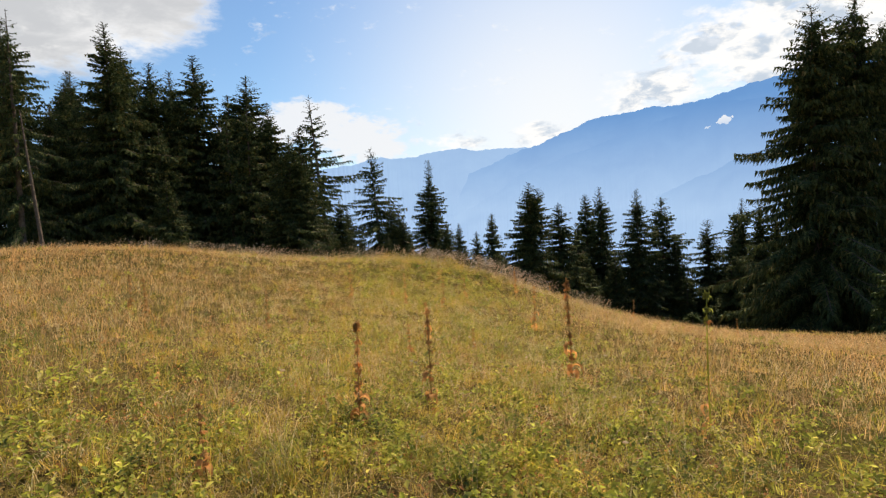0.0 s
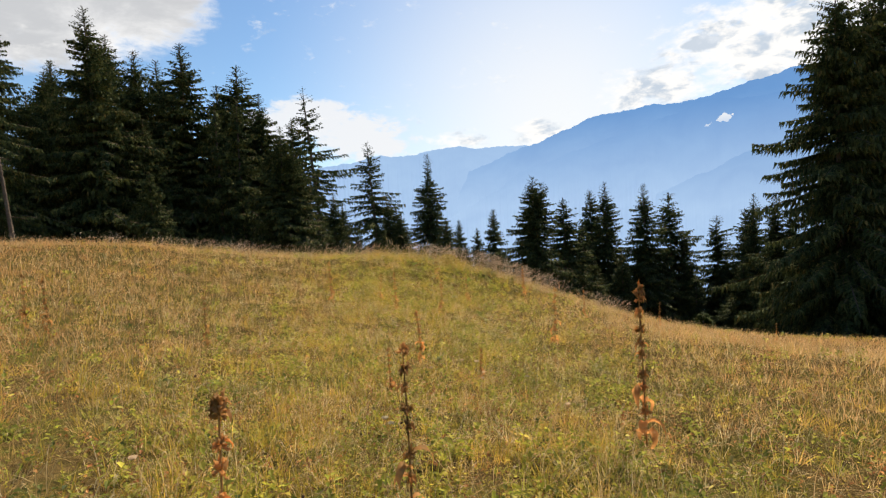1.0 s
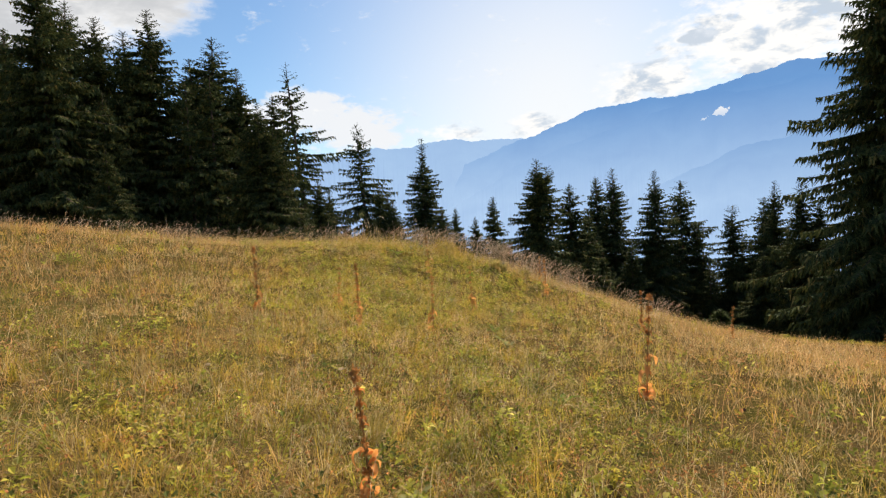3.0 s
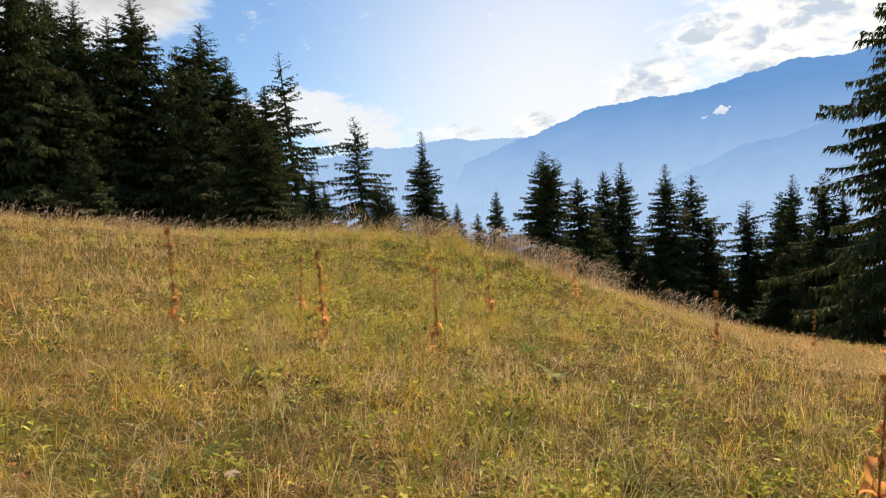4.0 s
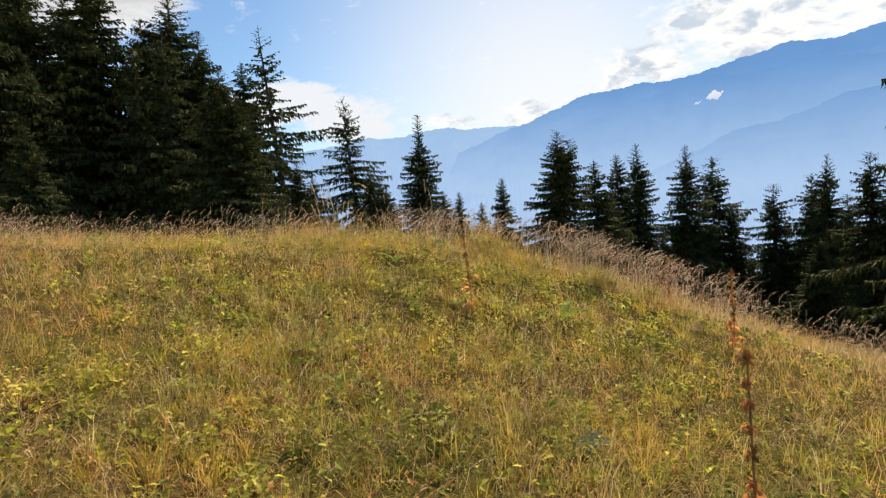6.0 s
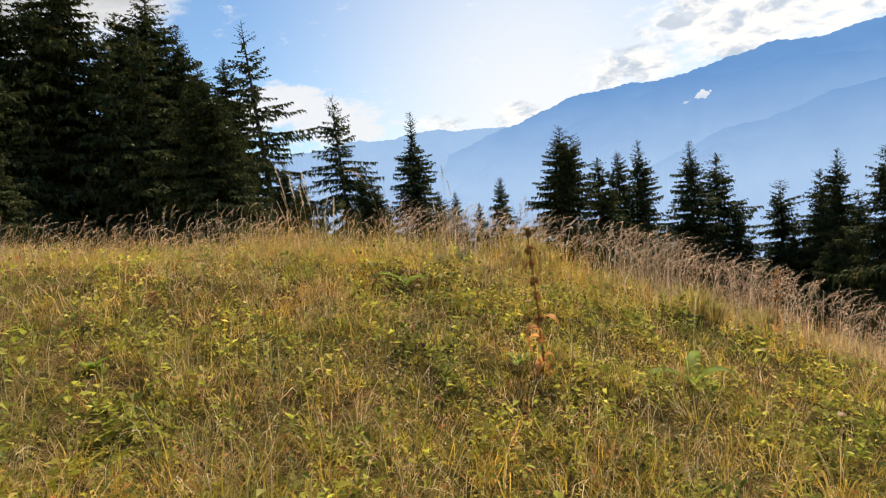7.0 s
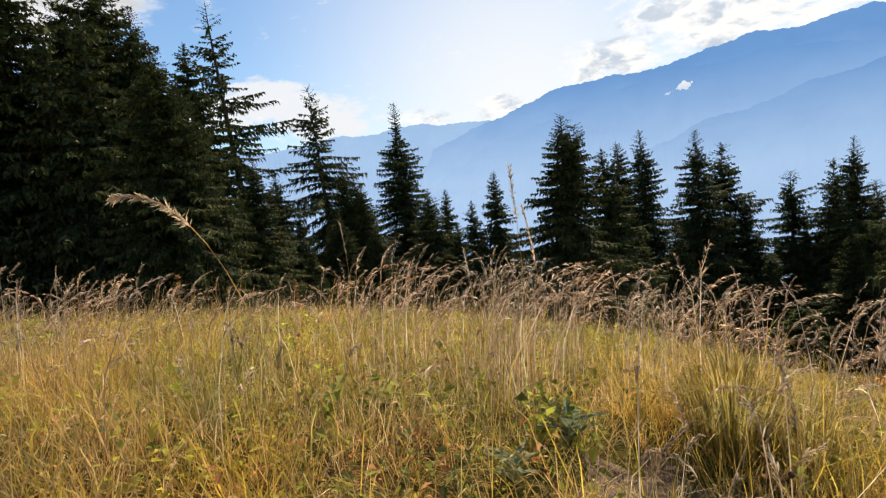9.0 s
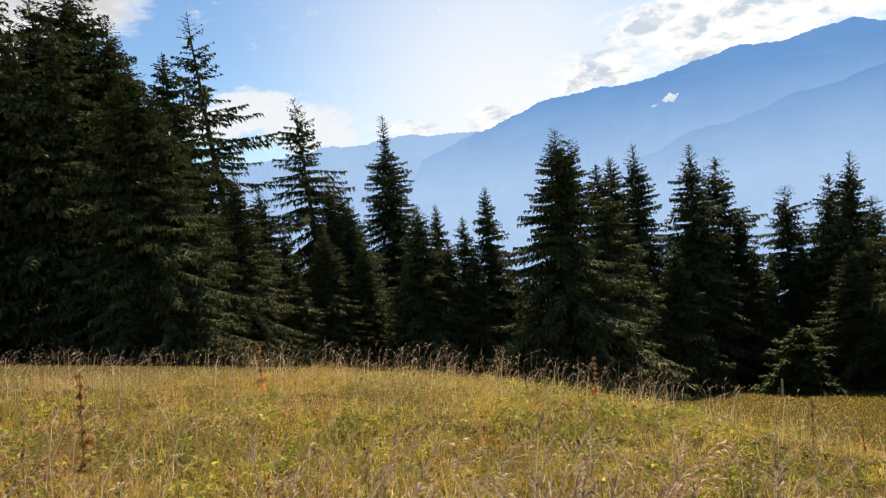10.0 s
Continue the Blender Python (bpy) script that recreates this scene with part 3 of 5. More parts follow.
TREES = [
    ("sparse", -36.8, 48.7, 22.6, 1.00), ("dense", -33.7, 57.8, 24.5, 1.19), ("dense_b", -46.7, 71.2, 24.2, 1.00), ("dense_b", -32.5, 64.0, 22.3, 1.25),
    ("dense", -28.8, 66.2, 23.6, 1.35), ("dense", -24.4, 71.6, 22.5, 1.55), ("dense_b", -16.7, 62.0, 12.8, 1.25), ("dense", -21.4, 71.0, 18.7, 1.12),
    ("slim", -17.5, 71.0, 15.7, 1.25), ("sparse", -17.8, 77.4, 21.0, 1.25), ("weeping", -10.4, 83.6, 14.0, 1.15), ("ragged", -2.1, 87.0, 12.4, 1.05),
    ("slim", 1.9, 74.0, 2.2, 0.90), ("slim", 4.1, 75.4, 1.0, 1.00), ("slim", 6.2, 74.7, 3.4, 0.90), ("twin", 9.6, 64.2, 6.4, 1.00),
    ("slim", 14.0, 67.8, 4.1, 1.20), ("slim", 21.5, 84.0, 5.8, 1.00), ("dense", 22.7, 81.4, 6.4, 0.90), ("dense", 27.0, 79.0, 5.7, 0.90),
    ("bare", 32.5, 83.7, 4.5, 1.10), ("bare", 37.6, 80.2, 0.8, 1.00), ("bare", 40.0, 77.4, 1.6, 0.90), ("dense", 39.2, 73.9, 3.4, 0.80),
    ("bare", 41.6, 74.3, -0.8, 1.00), ("giant", 32.6, 49.0, 19.2, 1.1), ("giant", 36.5, 49.5, 19.8, 0.95), ("giant", 41.0, 51.0, 19.0, 0.9),
    ("dense_b", 0.2, 71.5, 2.2, 1.35), ("dense_b", -6.4, 78.2, 4.4, 1.25), ("slim", 22.0, 73.1, -2.9, 1.10), ("bare", 36.9, 65.3, 2.9, 0.90),
    ("young", 29.7, 68.4, -10.4, 1.6), ("dense_b", 37.8, 64.0, 1.2, 1.0), ("dense_b", 39.6, 60.0, 2.6, 1.0), ("dense_b", 35.6, 70.0, -4.6, 1.1), ("dense_b", 28.2, 84.0, -3.6, 1.1),
    ("young", 26.2, 31.8, -0.4, 0.9), ("dense_b", -7.5, 73.0, 1.0, 1.2), ("dense_b", -15.5, 62.5, 10.6, 1.0), ("dense_b", -12.5, 67.0, 5.6, 1.15), ("slim", -27.0, 54.5, 8.0, 1.3), ("slim", -9.5, 69.5, -1.5, 1.3),
    ("dense", -43.0, 66.0, 22.5, 1.2), ("dense_b", -38.5, 69.0, 26.0, 1.2), ("dense", -52.0, 68.0, 30.0, 1.2), ("dense", -34.0, 72.0, 23.6, 1.2), ("dense_b", -26.0, 69.5, 19.5, 1.25),
    ("dense_b", -11.4, 76.0, 1.3, 1.10), ("dense_b", -8.2, 73.0, -0.3, 1.10), ("dense_b", -4.6, 75.0, -0.3, 1.10), ("dense_b", 2.2, 72.0, -3.2, 1.00), ("dense_b", 8.3, 76.0, -4.2, 1.00), ("slim", 8.9, 70.0, -5.1, 1.20),
    ("dense_b", 18.4, 72.0, -3.9, 1.00), ("dense_b", 30.1, 82.0, -4.7, 1.00), ("dense_b", 33.6, 80.0, -5.5, 1.00), ("dense_b", 38.7, 78.0, -4.8, 1.00), ("dense_b", 41.0, 74.0, -4.8, 1.00),
    ("dense_b", -13.3, 77.0, 5.2, 1.00), ("dense_b", -7.5, 80.0, 5.4, 1.00), ("dense_b", -5.7, 77.0, 3.5, 1.00), ("dense_b", -0.3, 74.0, -0.6, 1.00), ("slim", 2.6, 72.0, -0.8, 1.20),
    ("slim", 4.4, 72.0, -1.7, 1.20), ("dense", 33.6, 82.0, -1.3, 0.90), ("dense_b", 37.5, 78.0, -4.5, 0.90), ("dense", 41.9, 80.0, -1.5, 0.90),
    ("dense_b", -41.0, 62.0, 20.0, 1.1), ("dense", -38.0, 55.0, 16.0, 1.1), ("dense_b", -30.0, 60.0, 14.0, 1.1), ("slim", 18.5, 79.0, 1.0, 1.2),
]
for row in TREES:
    lean = {-17.8: (0, -4), -10.4: (0, -2)}.get(row[1], (0, 0))
    plant_tree(*row[:4], width=row[4] * (1.15 if 5 < row[1] < 45 and row[2] > 60 else 1.0), lean=lean)
# the wood behind the first row
rng = np.random.default_rng(31)
for _ in range(22):
    x, y = rng.uniform(-66, -20), rng.uniform(62, 100)
    if min(abs(x - t[1]) + abs(y - t[2]) for t in TREES) < 4:
        continue
    plant_tree("back", x, y, float(ground_z(x, y)) + rng.uniform(19, 24), 1.0)


# the wood beyond, on the eastern side
for _ in range(12):
    x, y = rng.uniform(19, 54), rng.uniform(80, 100)
    plant_tree("back", x, y, float(ground_z(x, y)) + rng.uniform(11, 15.5), 1.15)
# lower growth between the trunks
for _ in range(14):
    x, y = rng.uniform(-14, 48), rng.uniform(76, 94)
    plant_tree("back", x, y, float(ground_z(x, y)) + rng.uniform(8.5, 13), 1.2, label="low dark spruce between taller trunks")


def dead_trunk(h):
    """The leaning line of the dead trunk, by height above its foot."""
    return (-32.4 - 0.085 * h, 45.0, float(ground_z(-32.4, 45.0)) - 0.3 + h)


dead = new("dead_spruce")
V, q = tube([dead_trunk(h) for h in np.linspace(0, 13, 9)], [0.19 * (1 - h / 17) for h in np.linspace(0, 13, 9)], 8)
part("trunk", mesh_from("trunk", V, q, None, BARK, True), dead)
for h, a, ln in ((4, 0.4, 1.2), (5.5, 2.8, 1.0), (7, 5.0, 1.3), (8.5, 1.2, 0.9), (10, 3.6, 0.8), (11.5, 0.2, 0.7)):
    b = np.array(dead_trunk(h))
    V, q = tube([b + np.array([math.cos(a) * ln * f, math.sin(a) * ln * f, -0.25 * ln * f * f]) for f in np.linspace(0, 1, 5)], [0.035, 0.03, 0.022, 0.015, 0.006], 5)
    part("dead_branch", mesh_from("dead_branch", V, q, None, BARK, True), dead)
tagged(dead, "leaning pale dead spruce trunk with broken branches", "dead tree")


# ---- meadow plants ----
def blades(x, y, h, w, lean, rng=None, a=None):
    """Curved grass blades: five corners each."""
    n = len(x)
    a = rng.uniform(0, 2 * np.pi, n) if a is None else a
    t = rng.uniform(0, 2 * np.pi, n)
    p0 = np.stack([x, y, rough_ground(x, y) - 0.01], 1)
    d = np.stack([np.cos(a), np.sin(a), 0 * a], 1)
    s = np.stack([np.cos(t), np.sin(t), 0 * a], 1) * w[:, None]
    up = np.array([0, 0, 1.0])
    p1 = p0 + up * (h * 0.56 * np.cos(lean * 0.45))[:, None] + d * (h * 0.56 * np.sin(lean * 0.45))[:, None]
    p2 = p1 + up * (h * 0.46 * np.cos(lean * 1.15))[:, None] + d * (h * 0.46 * np.sin(lean * 1.15))[:, None]
    V = np.stack([p0 - s, p0 + s, p1 - s * 0.75, p1 + s * 0.75, p2], 1).reshape(-1, 3)
    i = np.arange(n) * 5
    return V, np.stack([i, i + 1, i + 3, i + 2], 1), np.stack([i + 2, i + 3, i + 4], 1)


BARE = ((-0.33, 27.0, 0.36), (-0.55, 16.6, 0.22))


def strewn(n, rng, y0=0.5, y1=38.0, half=1.5, power=1.6, reach=30.0):
    """Places on the meadow: thick along the path, thinner to the sides and about its lower corners."""
    xs, ys, have = [], [], 0
    while have < n:
        c = rng.uniform(-reach, reach, n * 2)
        y = rng.uniform(y0, y1, n * 2)
        keep = rng.random(n * 2) < np.where(np.abs(c) < half, 1.0, (half / np.maximum(np.abs(c), 0.1)) ** power)
        x = c - 0.045 * y
        keep &= (np.abs(x) < 0.84 * y + 0.8) | (rng.random(n * 2) < 0.25)
        xs.append(x[keep])
        ys.append(y[keep])
        have += int(keep.sum())
    x, y = np.concatenate(xs)[:n], np.concatenate(ys)[:n]
    for sx, sy, r in BARE:
        x = np.where(np.hypot(x - sx, (y - sy) * 1.2) < r, x + 2.5 * r, x)
    return x, y


def step_up(v, w):
    return 1 / (1 + np.exp(np.clip(-v / w, -40, 40)))


def lush(x, y):
    """How green the meadow is: by its lower edge, over the face of the hump and on the far side; straw elsewhere."""
    v = 0.75 * step_up(5.5 - y, 1.0) + 0.34 * np.exp(-((x + 0.6) / 4.2) ** 4 - ((y - 22.3) / 4.2) ** 4)
    v = v + 0.18 * step_up(y - 29, 0.8) + 0.45 * step_up(y - 30, 0.8) * step_up(x - 0.5, 0.8) + 0.22 * np.exp(-((y - 14) / 5) ** 2 - (x / 3.5) ** 2)
    return np.clip(v + 0.06 + 0.36 * patches(x, y, 0.9), 0.0, 1.0)


def clumped(x, y, rng, size, share):
    """Draws a share of the places together into tufts."""
    n = len(x)
    k = max(1, n // 14)
    c = rng.integers(0, n, k)
    pick = rng.random(n) < share
    j = c[rng.integers(0, k, n)]
    xx = np.where(pick, x[j] + rng.normal(0, size, n), x)
    yy = np.where(pick, y[j] + rng.normal(0, size, n), y)
    return xx, yy


def wide(x, y):
    """Blades grow broader where the meadow is only seen from afar."""
    return 1 + 0.11 * np.maximum(0, np.abs(x + 0.045 * y) - 1.5)


def tufts(name, n, per, hmin, hmax, w, mat, seed, label, green, y1=38.0, half=1.5, power=1.6, lean=(0.15, 2.1), size=0.05):
    """Tufts of arching blades. green: 1 grows where the meadow is lush, 0 where it is dry, between them anywhere."""
    rng = np.random.default_rng(seed)
    x, y = strewn(n * 3, rng, y1=y1, half=half, power=power)
    g = lush(x, y)
    keep = rng.random(len(x)) < np.clip(g * green + (1 - g) * (1 - green) + 0.04, 0, 1) * 0.9
    x, y = x[keep][:n], y[keep][:n]
    n = len(x)
    grow = rng.uniform(0.55, 1.25, n) * np.clip(1 + 0.35 * patches(y, x, 0.8), 0.5, 1.5)
    k = np.repeat(np.arange(n), np.maximum(4, per * rng.uniform(0.5, 1.5, n)).astype(int))
    m = len(k)
    a = rng.uniform(0, 2 * np.pi, m)
    comb = rng.uniform(0, 2 * np.pi, n)
    combed = rng.random(m) < 0.35
    r = size * np.sqrt(rng.random(m)) * wide(x, y)[k]
    px, py = x[k] + np.cos(a) * r, y[k] + np.sin(a) * r
    a = np.where(combed, comb[k] + rng.normal(0, 0.5, m), a)
    h = rng.uniform(hmin, hmax, m) * grow[k]
    V, q, t = blades(px, py, h, w * wide(px, py) * rng.uniform(0.6, 1.3, m), rng.uniform(*lean, m), rng=rng, a=a)
    ob = new(name, mesh_from(name, V, q, t, mat))
    return tagged(ob, label, "grass", kind="stuff")


tufts("green_grass", 4600, 18, 0.08, 0.38, 0.0026, GREEN, 41, "tufts of yellow-green meadow grass", 0.6)
tufts("lush_grass", 2400, 20, 0.07, 0.26, 0.0028, LUSH, 43, "fresh green grass in drifts across the meadow", 0.95)
tufts("walked_grass", 3600, 18, 0.06, 0.26, 0.0014, STRAW, 44, "fine matted straw-coloured grass underfoot", 0.4, y1=34.0, half=2.2, power=3.0, lean=(0.5, 2.4), size=0.09)
tufts("fine_green_grass", 1800, 18, 0.06, 0.22, 0.0018, GREEN, 45, "fine green grass among the straw", 0.7, y1=34.0, half=2.2, power=3.0)
tufts("dry_grass", 5200, 18, 0.12, 0.42, 0.0016, STRAW, 42, "tufts of dry straw-coloured meadow grass", 0.12)


rng = np.random.default_rng(46)
n = 130000
x = np.where(rng.random(n) < 0.52, rng.uniform(2.2, 28, n), rng.uniform(-30, -3.2, n))
y = rng.uniform(5, 31, n)
keep = ((np.abs(x) < 0.84 * y + 0.8) | (rng.random(n) < 0.25)) & (rng.random(n) < 1.0 - 0.45 * lush(x, y)) & (rng.random(n) < np.clip((np.abs(x) - 1.5) / 4, 0.1, 1))
x, y = clumped(x[keep], y[keep], rng, 0.12, 0.4)
m = len(x)
V, q, t = blades(x, y, rng.uniform(0.14, 0.40, m) * np.clip(1 + 0.3 * patches(y, x, 0.8), 0.5, 1.5), (0.0012 + 0.00036 * np.abs(x)) * rng.uniform(0.6, 1.4, m), rng.uniform(0.2, 2.0, m), rng=rng)
tagged(new("slope_grass", mesh_from("slope_grass", V, q, t, TAWNY)), "tawny dry grass covering the flanks of the meadow", "grass", kind="stuff")


rng = np.random.default_rng(47)
n = 24000
x, y = rng.uniform(5, 52, n), rng.uniform(32, 74, n)
V, q, t = blades(x, y, rng.uniform(0.12, 0.32, n), 0.016 * rng.uniform(0.6, 1.4, n), rng.uniform(0.3, 1.7, n), rng=rng)
tagged(new("lower_meadow_grass", mesh_from("lower_meadow_grass", V, q, t, GREEN)), "green grass of the lower meadow", "grass", kind="stuff")


def litter(n, seed):
    """Dry stalks lying criss-cross in the grass."""
    rng = np.random.default_rng(seed)
    x, y = strewn(n, rng, half=1.8, power=1.9)
    x, y = clumped(x, y, rng, 0.22, 0.6)
    a = rng.uniform(0, 2 * np.pi, n)
    tilt = rng.normal(0.12, 0.28, n)
    d = np.stack([np.cos(a) * np.cos(tilt), np.sin(a) * np.cos(tilt), np.sin(tilt)], 1) * rng.uniform(0.05, 0.16, n)[:, None]
    s = np.stack([-np.sin(a), np.cos(a), 0 * a], 1) * (0.0012 * wide(x, y) * rng.uniform(0.7, 1.5, n))[:, None]
    c = np.stack([x, y, rough_ground(x, y) + rng.uniform(0.01, 0.15, n)], 1)
    sag = np.array([0, 0, 0.012])
    V = np.stack([c - d, c - s + sag, c + d, c + s + sag], 1).reshape(-1, 3)
    i = np.arange(n) * 4
    return tagged(new("straw_litter", mesh_from("straw_litter", V, np.stack([i, i + 1, i + 2, i + 3], 1), None, STRAW)), "dry broken stalks lying in the grass", "grass", kind="stuff")


litter(70000, 48)


def herbs(name, n, size, tall, mat, seed, label, group_size=0.16, share=0.6, green=0.9, lo=4, hi=9):
    """Low leafy plants: short stems with folded leaves set round them."""
    rng = np.random.default_rng(seed)
    x, y = strewn(n * 3, rng, half=1.8, power=1.9)
    x, y = clumped(x, y, rng, group_size, share)
    g = lush(x, y)
    keep = rng.random(len(x)) < np.clip(g * green + (1 - g) * (1 - green) + 0.06, 0, 1) * 0.9
    x, y = x[keep][:n], y[keep][:n]
    n = len(x)
    big = size * rng.uniform(0.6, 1.5, n) * wide(x, y) ** 0.8
    hgt = tall * rng.uniform(0.4, 1.3, n)
    cnt = rng.integers(lo, hi, n)
    k = np.repeat(np.arange(n), cnt)
    m = len(k)
    a = rng.uniform(0, 2 * np.pi, m)
    f = rng.random(m)
    out = rng.uniform(0.2, 1.0, m) * big[k]
    base = np.stack([x[k] + np.cos(a) * out * 0.5, y[k] + np.sin(a) * out * 0.5, rough_ground(x[k], y[k]) + 0.01 + hgt[k] * f], 1)
    pit = np.radians(rng.uniform(-25, 60, m))
    d = np.stack([np.cos(a) * np.cos(pit), np.sin(a) * np.cos(pit), np.sin(pit)], 1)
    side = np.stack([-np.sin(a), np.cos(a), rng.normal(0, 0.3, m)], 1)
    ln = big[k] * rng.uniform(0.7, 1.3, m)
    w = ln * rng.uniform(0.22, 0.36, m)
    mid = base + d * (ln * 0.45)[:, None]
    mid[:, 2] += 0.12 * ln
    tip = base + d * ln[:, None]
    tip[:, 2] -= 0.15 * ln
    V = np.stack([base, mid + side * w[:, None], tip, mid - side * w[:, None]], 1).reshape(-1, 3)
    i = np.arange(m) * 4
    ob = new(name, mesh_from(name, V, np.stack([i, i + 1, i + 2, i + 3], 1), None, mat))
    return tagged(ob, label, "plants", kind="stuff")


herbs("low_herbs", 26000, 0.021, 0.13, HERB, 51, "low leafy green meadow herbs", lo=4, hi=8)
herbs("tall_herbs", 8500, 0.042, 0.22, LUSH, 54, "broader leafy herbs in clumps", 0.09, 0.92, 0.95, 6, 12)
herbs("dark_herbs", 2600, 0.036, 0.16, DEEP, 55, "dark green leafy herbs low in the sward", 0.12, 0.9, 0.8, 5, 10)
herbs("yellow_herbs", 2600, 0.030, 0.20, YELLOW_HERB, 52, "yellowing leafy meadow herbs", 0.10, 0.85, 0.85)
herbs("withered_herbs", 7000, 0.024, 0.20, BROWN_HERB, 53, "withered brown meadow herbs", 0.2, 0.7, 0.25)


def seed_grass(name, x, y, hmin, hmax, seed, label, heads=10, size=1.0, plume_len=1.0, mat=None, bow=(0.05, 0.5), thin=1.0):
    """Tall grass stems with loose nodding seed heads."""
    rng = np.random.default_rng(seed)
    n = len(x)
    h = rng.uniform(hmin, hmax, n)
    a = rng.normal(0.4, 1.1, n)
    lean = rng.uniform(*bow, n)
    d = np.stack([np.cos(a), np.sin(a), 0 * a], 1)
    t = rng.uniform(0, 2 * np.pi, n)
    s = np.stack([np.cos(t), np.sin(t), 0 * t], 1) * (0.0016 * size * thin)
    p0 = np.stack([x, y, rough_ground(x, y) - 0.01], 1)

    def at(f, k=slice(None)):
        hh, ll, dd, pp = h[k], lean[k], d[k], p0[k]
        q = pp + dd * (hh * ll * f ** 2.2)[:, None]
        q[:, 2] += hh * f * (1 - 0.22 * ll * f)
        nod = np.maximum(0, (f - 0.8) / 0.2) ** 2 * hh * (0.03 + 0.2 * ll)
        q += dd * nod[:, None]
        q[:, 2] -= 0.7 * nod
        return q
    rings = [at(np.full(n, f)) for f in (0.0, 0.5, 0.82, 1.0)]
    V = np.stack([v for r, w in zip(rings, (1.2, 1.0, 0.8, 0.4)) for v in (r - s * w, r + s * w)], 1).reshape(-1, 3)
    i = np.arange(n) * 8
    Q = np.concatenate([np.stack([i + 2 * r, i + 2 * r + 1, i + 2 * r + 3, i + 2 * r + 2], 1) for r in range(3)])
    k = np.repeat(np.arange(n), heads)
    m = len(k)
    f = rng.uniform(1 - 0.2 * plume_len, 0.99, m)
    q = at(f, k)
    along = at(np.minimum(f + 0.02, 1.02), k) - q
    along /= np.linalg.norm(along, axis=1)[:, None] + 1e-9
    out = rng.normal(0, 1, (m, 3))
    loose = (0.08 + 0.26 * rng.random(n))[k]
    ln = rng.uniform(0.018, 0.042, m) * size * (1.3 - 0.6 * (f - 0.76) / 0.24)
    dd = along * 0.9 + out * loose[:, None]
    sd = np.cross(dd, rng.normal(0, 1, (m, 3)))
    sd /= np.linalg.norm(sd, axis=1)[:, None] + 1e-9
    w = (0.0014 + 0.0022 * rng.random(m)) * size * thin
    mid, tip = q + dd * (ln * 0.55)[:, None], q + dd * ln[:, None]
    tip[:, 2] -= 0.3 * ln
    V2 = np.stack([q, mid + sd * w[:, None], tip, mid - sd * w[:, None]], 1).reshape(-1, 3)
    j = np.arange(m) * 4 + len(V)
    ob = new(name, mesh_from(name, np.concatenate([V, V2]), np.concatenate([Q, np.stack([j, j + 1, j + 2, j + 3], 1)]), None, mat or SEED))
    return tagged(ob, label, "grass", kind="stuff")


rng = np.random.default_rng(61)


def along_crest(n, x0, x1, base, depth, clump):
    """Places along the brow of the hump, in uneven clumps."""
    x = rng.uniform(x0, x1, n * 2)
    y = base - 0.16 * x + rng.normal(0, depth, n * 2)
    keep = rng.random(n * 2) < np.clip(0.5 + 0.75 * patches(x * 1.3, y, 0.7), 0.06, 1)
    x, y = x[keep][:n], y[keep][:n]
    return clumped(x, y, rng, clump, 0.6)


x, y = along_crest(2400, -12, 7.5, 28.2, 0.75, 0.2)
seed_grass("crest_grass", x, y, 0.30, 0.86, 62, "tall brown seeding grass along the hump", 34, 1.15, 1.1)
x, y = along_crest(480, -0.8, 5.5, 28.0, 0.45, 0.13)
seed_grass("brow_grass", x, y, 0.6, 0.98, 69, "tallest seeding grass on the brow", 40, 1.25, 1.1)
x, y = along_crest(1300, -20, 5, 34.8, 1.0, 0.2)
seed_grass("edge_grass", x, y, 0.40, 0.80, 63, "tall brown seeding grass above the wood", 9, 1.3)
x, y = strewn(15000, rng, 4.0, 36.0, power=1.2)
x, y = clumped(x, y, rng, 0.35, 0.6)
keep = rng.random(len(x)) < 1 - 0.75 * lush(x, y)
x, y = x[keep][:9500], y[keep][:9500]
seed_grass("seeding_grass", x, y, 0.22, 0.46, 64, "fine dry seeding grass like a veil over the meadow", 7, 1.1, 1.8, VEIL, (0.2, 1.0), 0.6)
n = 16000
x = np.where(rng.random(n) < 0.55, rng.uniform(2.5, 24, n), rng.uniform(-24, -3, n))
y = rng.uniform(6, 30, n)
x, y = clumped(x, y, rng, 0.5, 0.7)
keep = (np.abs(x) < 0.84 * y + 0.8) | (rng.random(n) < 0.25)
x, y = x[keep][:8000], y[keep][:8000]
seed_grass("reddish_grass", x, y, 0.22, 0.48, 68, "reddish-brown seeding grass on the slope", 5, 2.0, 1.5, RED_SEED, (0.2, 1.0), 0.6)
x, y = along_crest(1300, -34, -10, 26.5, 1.4, 0.3)
seed_grass("far_crest_grass", x, y, 0.40, 0.7, 65, "tall seeding grass on the rise", 8, 1.9)
for name, count, x0, x1, base, seed in (("crest_blades", 15000, -9, 7, 27.8, 66), ("brow_blades", 3600, -3.2, 1.4, 28.0, 70), ("edge_blades", 5000, -16, 6, 34.4, 67)):
    x, y = along_crest(count, x0, x1, base, 0.9, 0.12)
    r2 = np.random.default_rng(seed)
    thin = r2.random(len(x)) < np.where(x > 0.5, 0.4, 1.0)
    x, y = x[thin], y[thin]
    m = len(x)
    V, q, t = blades(x, y, r2.uniform(0.24, 0.60, m) * (1.3 if name == "brow_blades" else 1.0), 0.0018 * r2.uniform(0.7, 1.4, m), r2.uniform(0.15, 1.5, m), rng=r2)
    tagged(new(name, mesh_from(name, V, q, t, GREEN if name == "brow_blades" else STRAW)), "long dry grass along the brow of the meadow", "grass", kind="stuff")


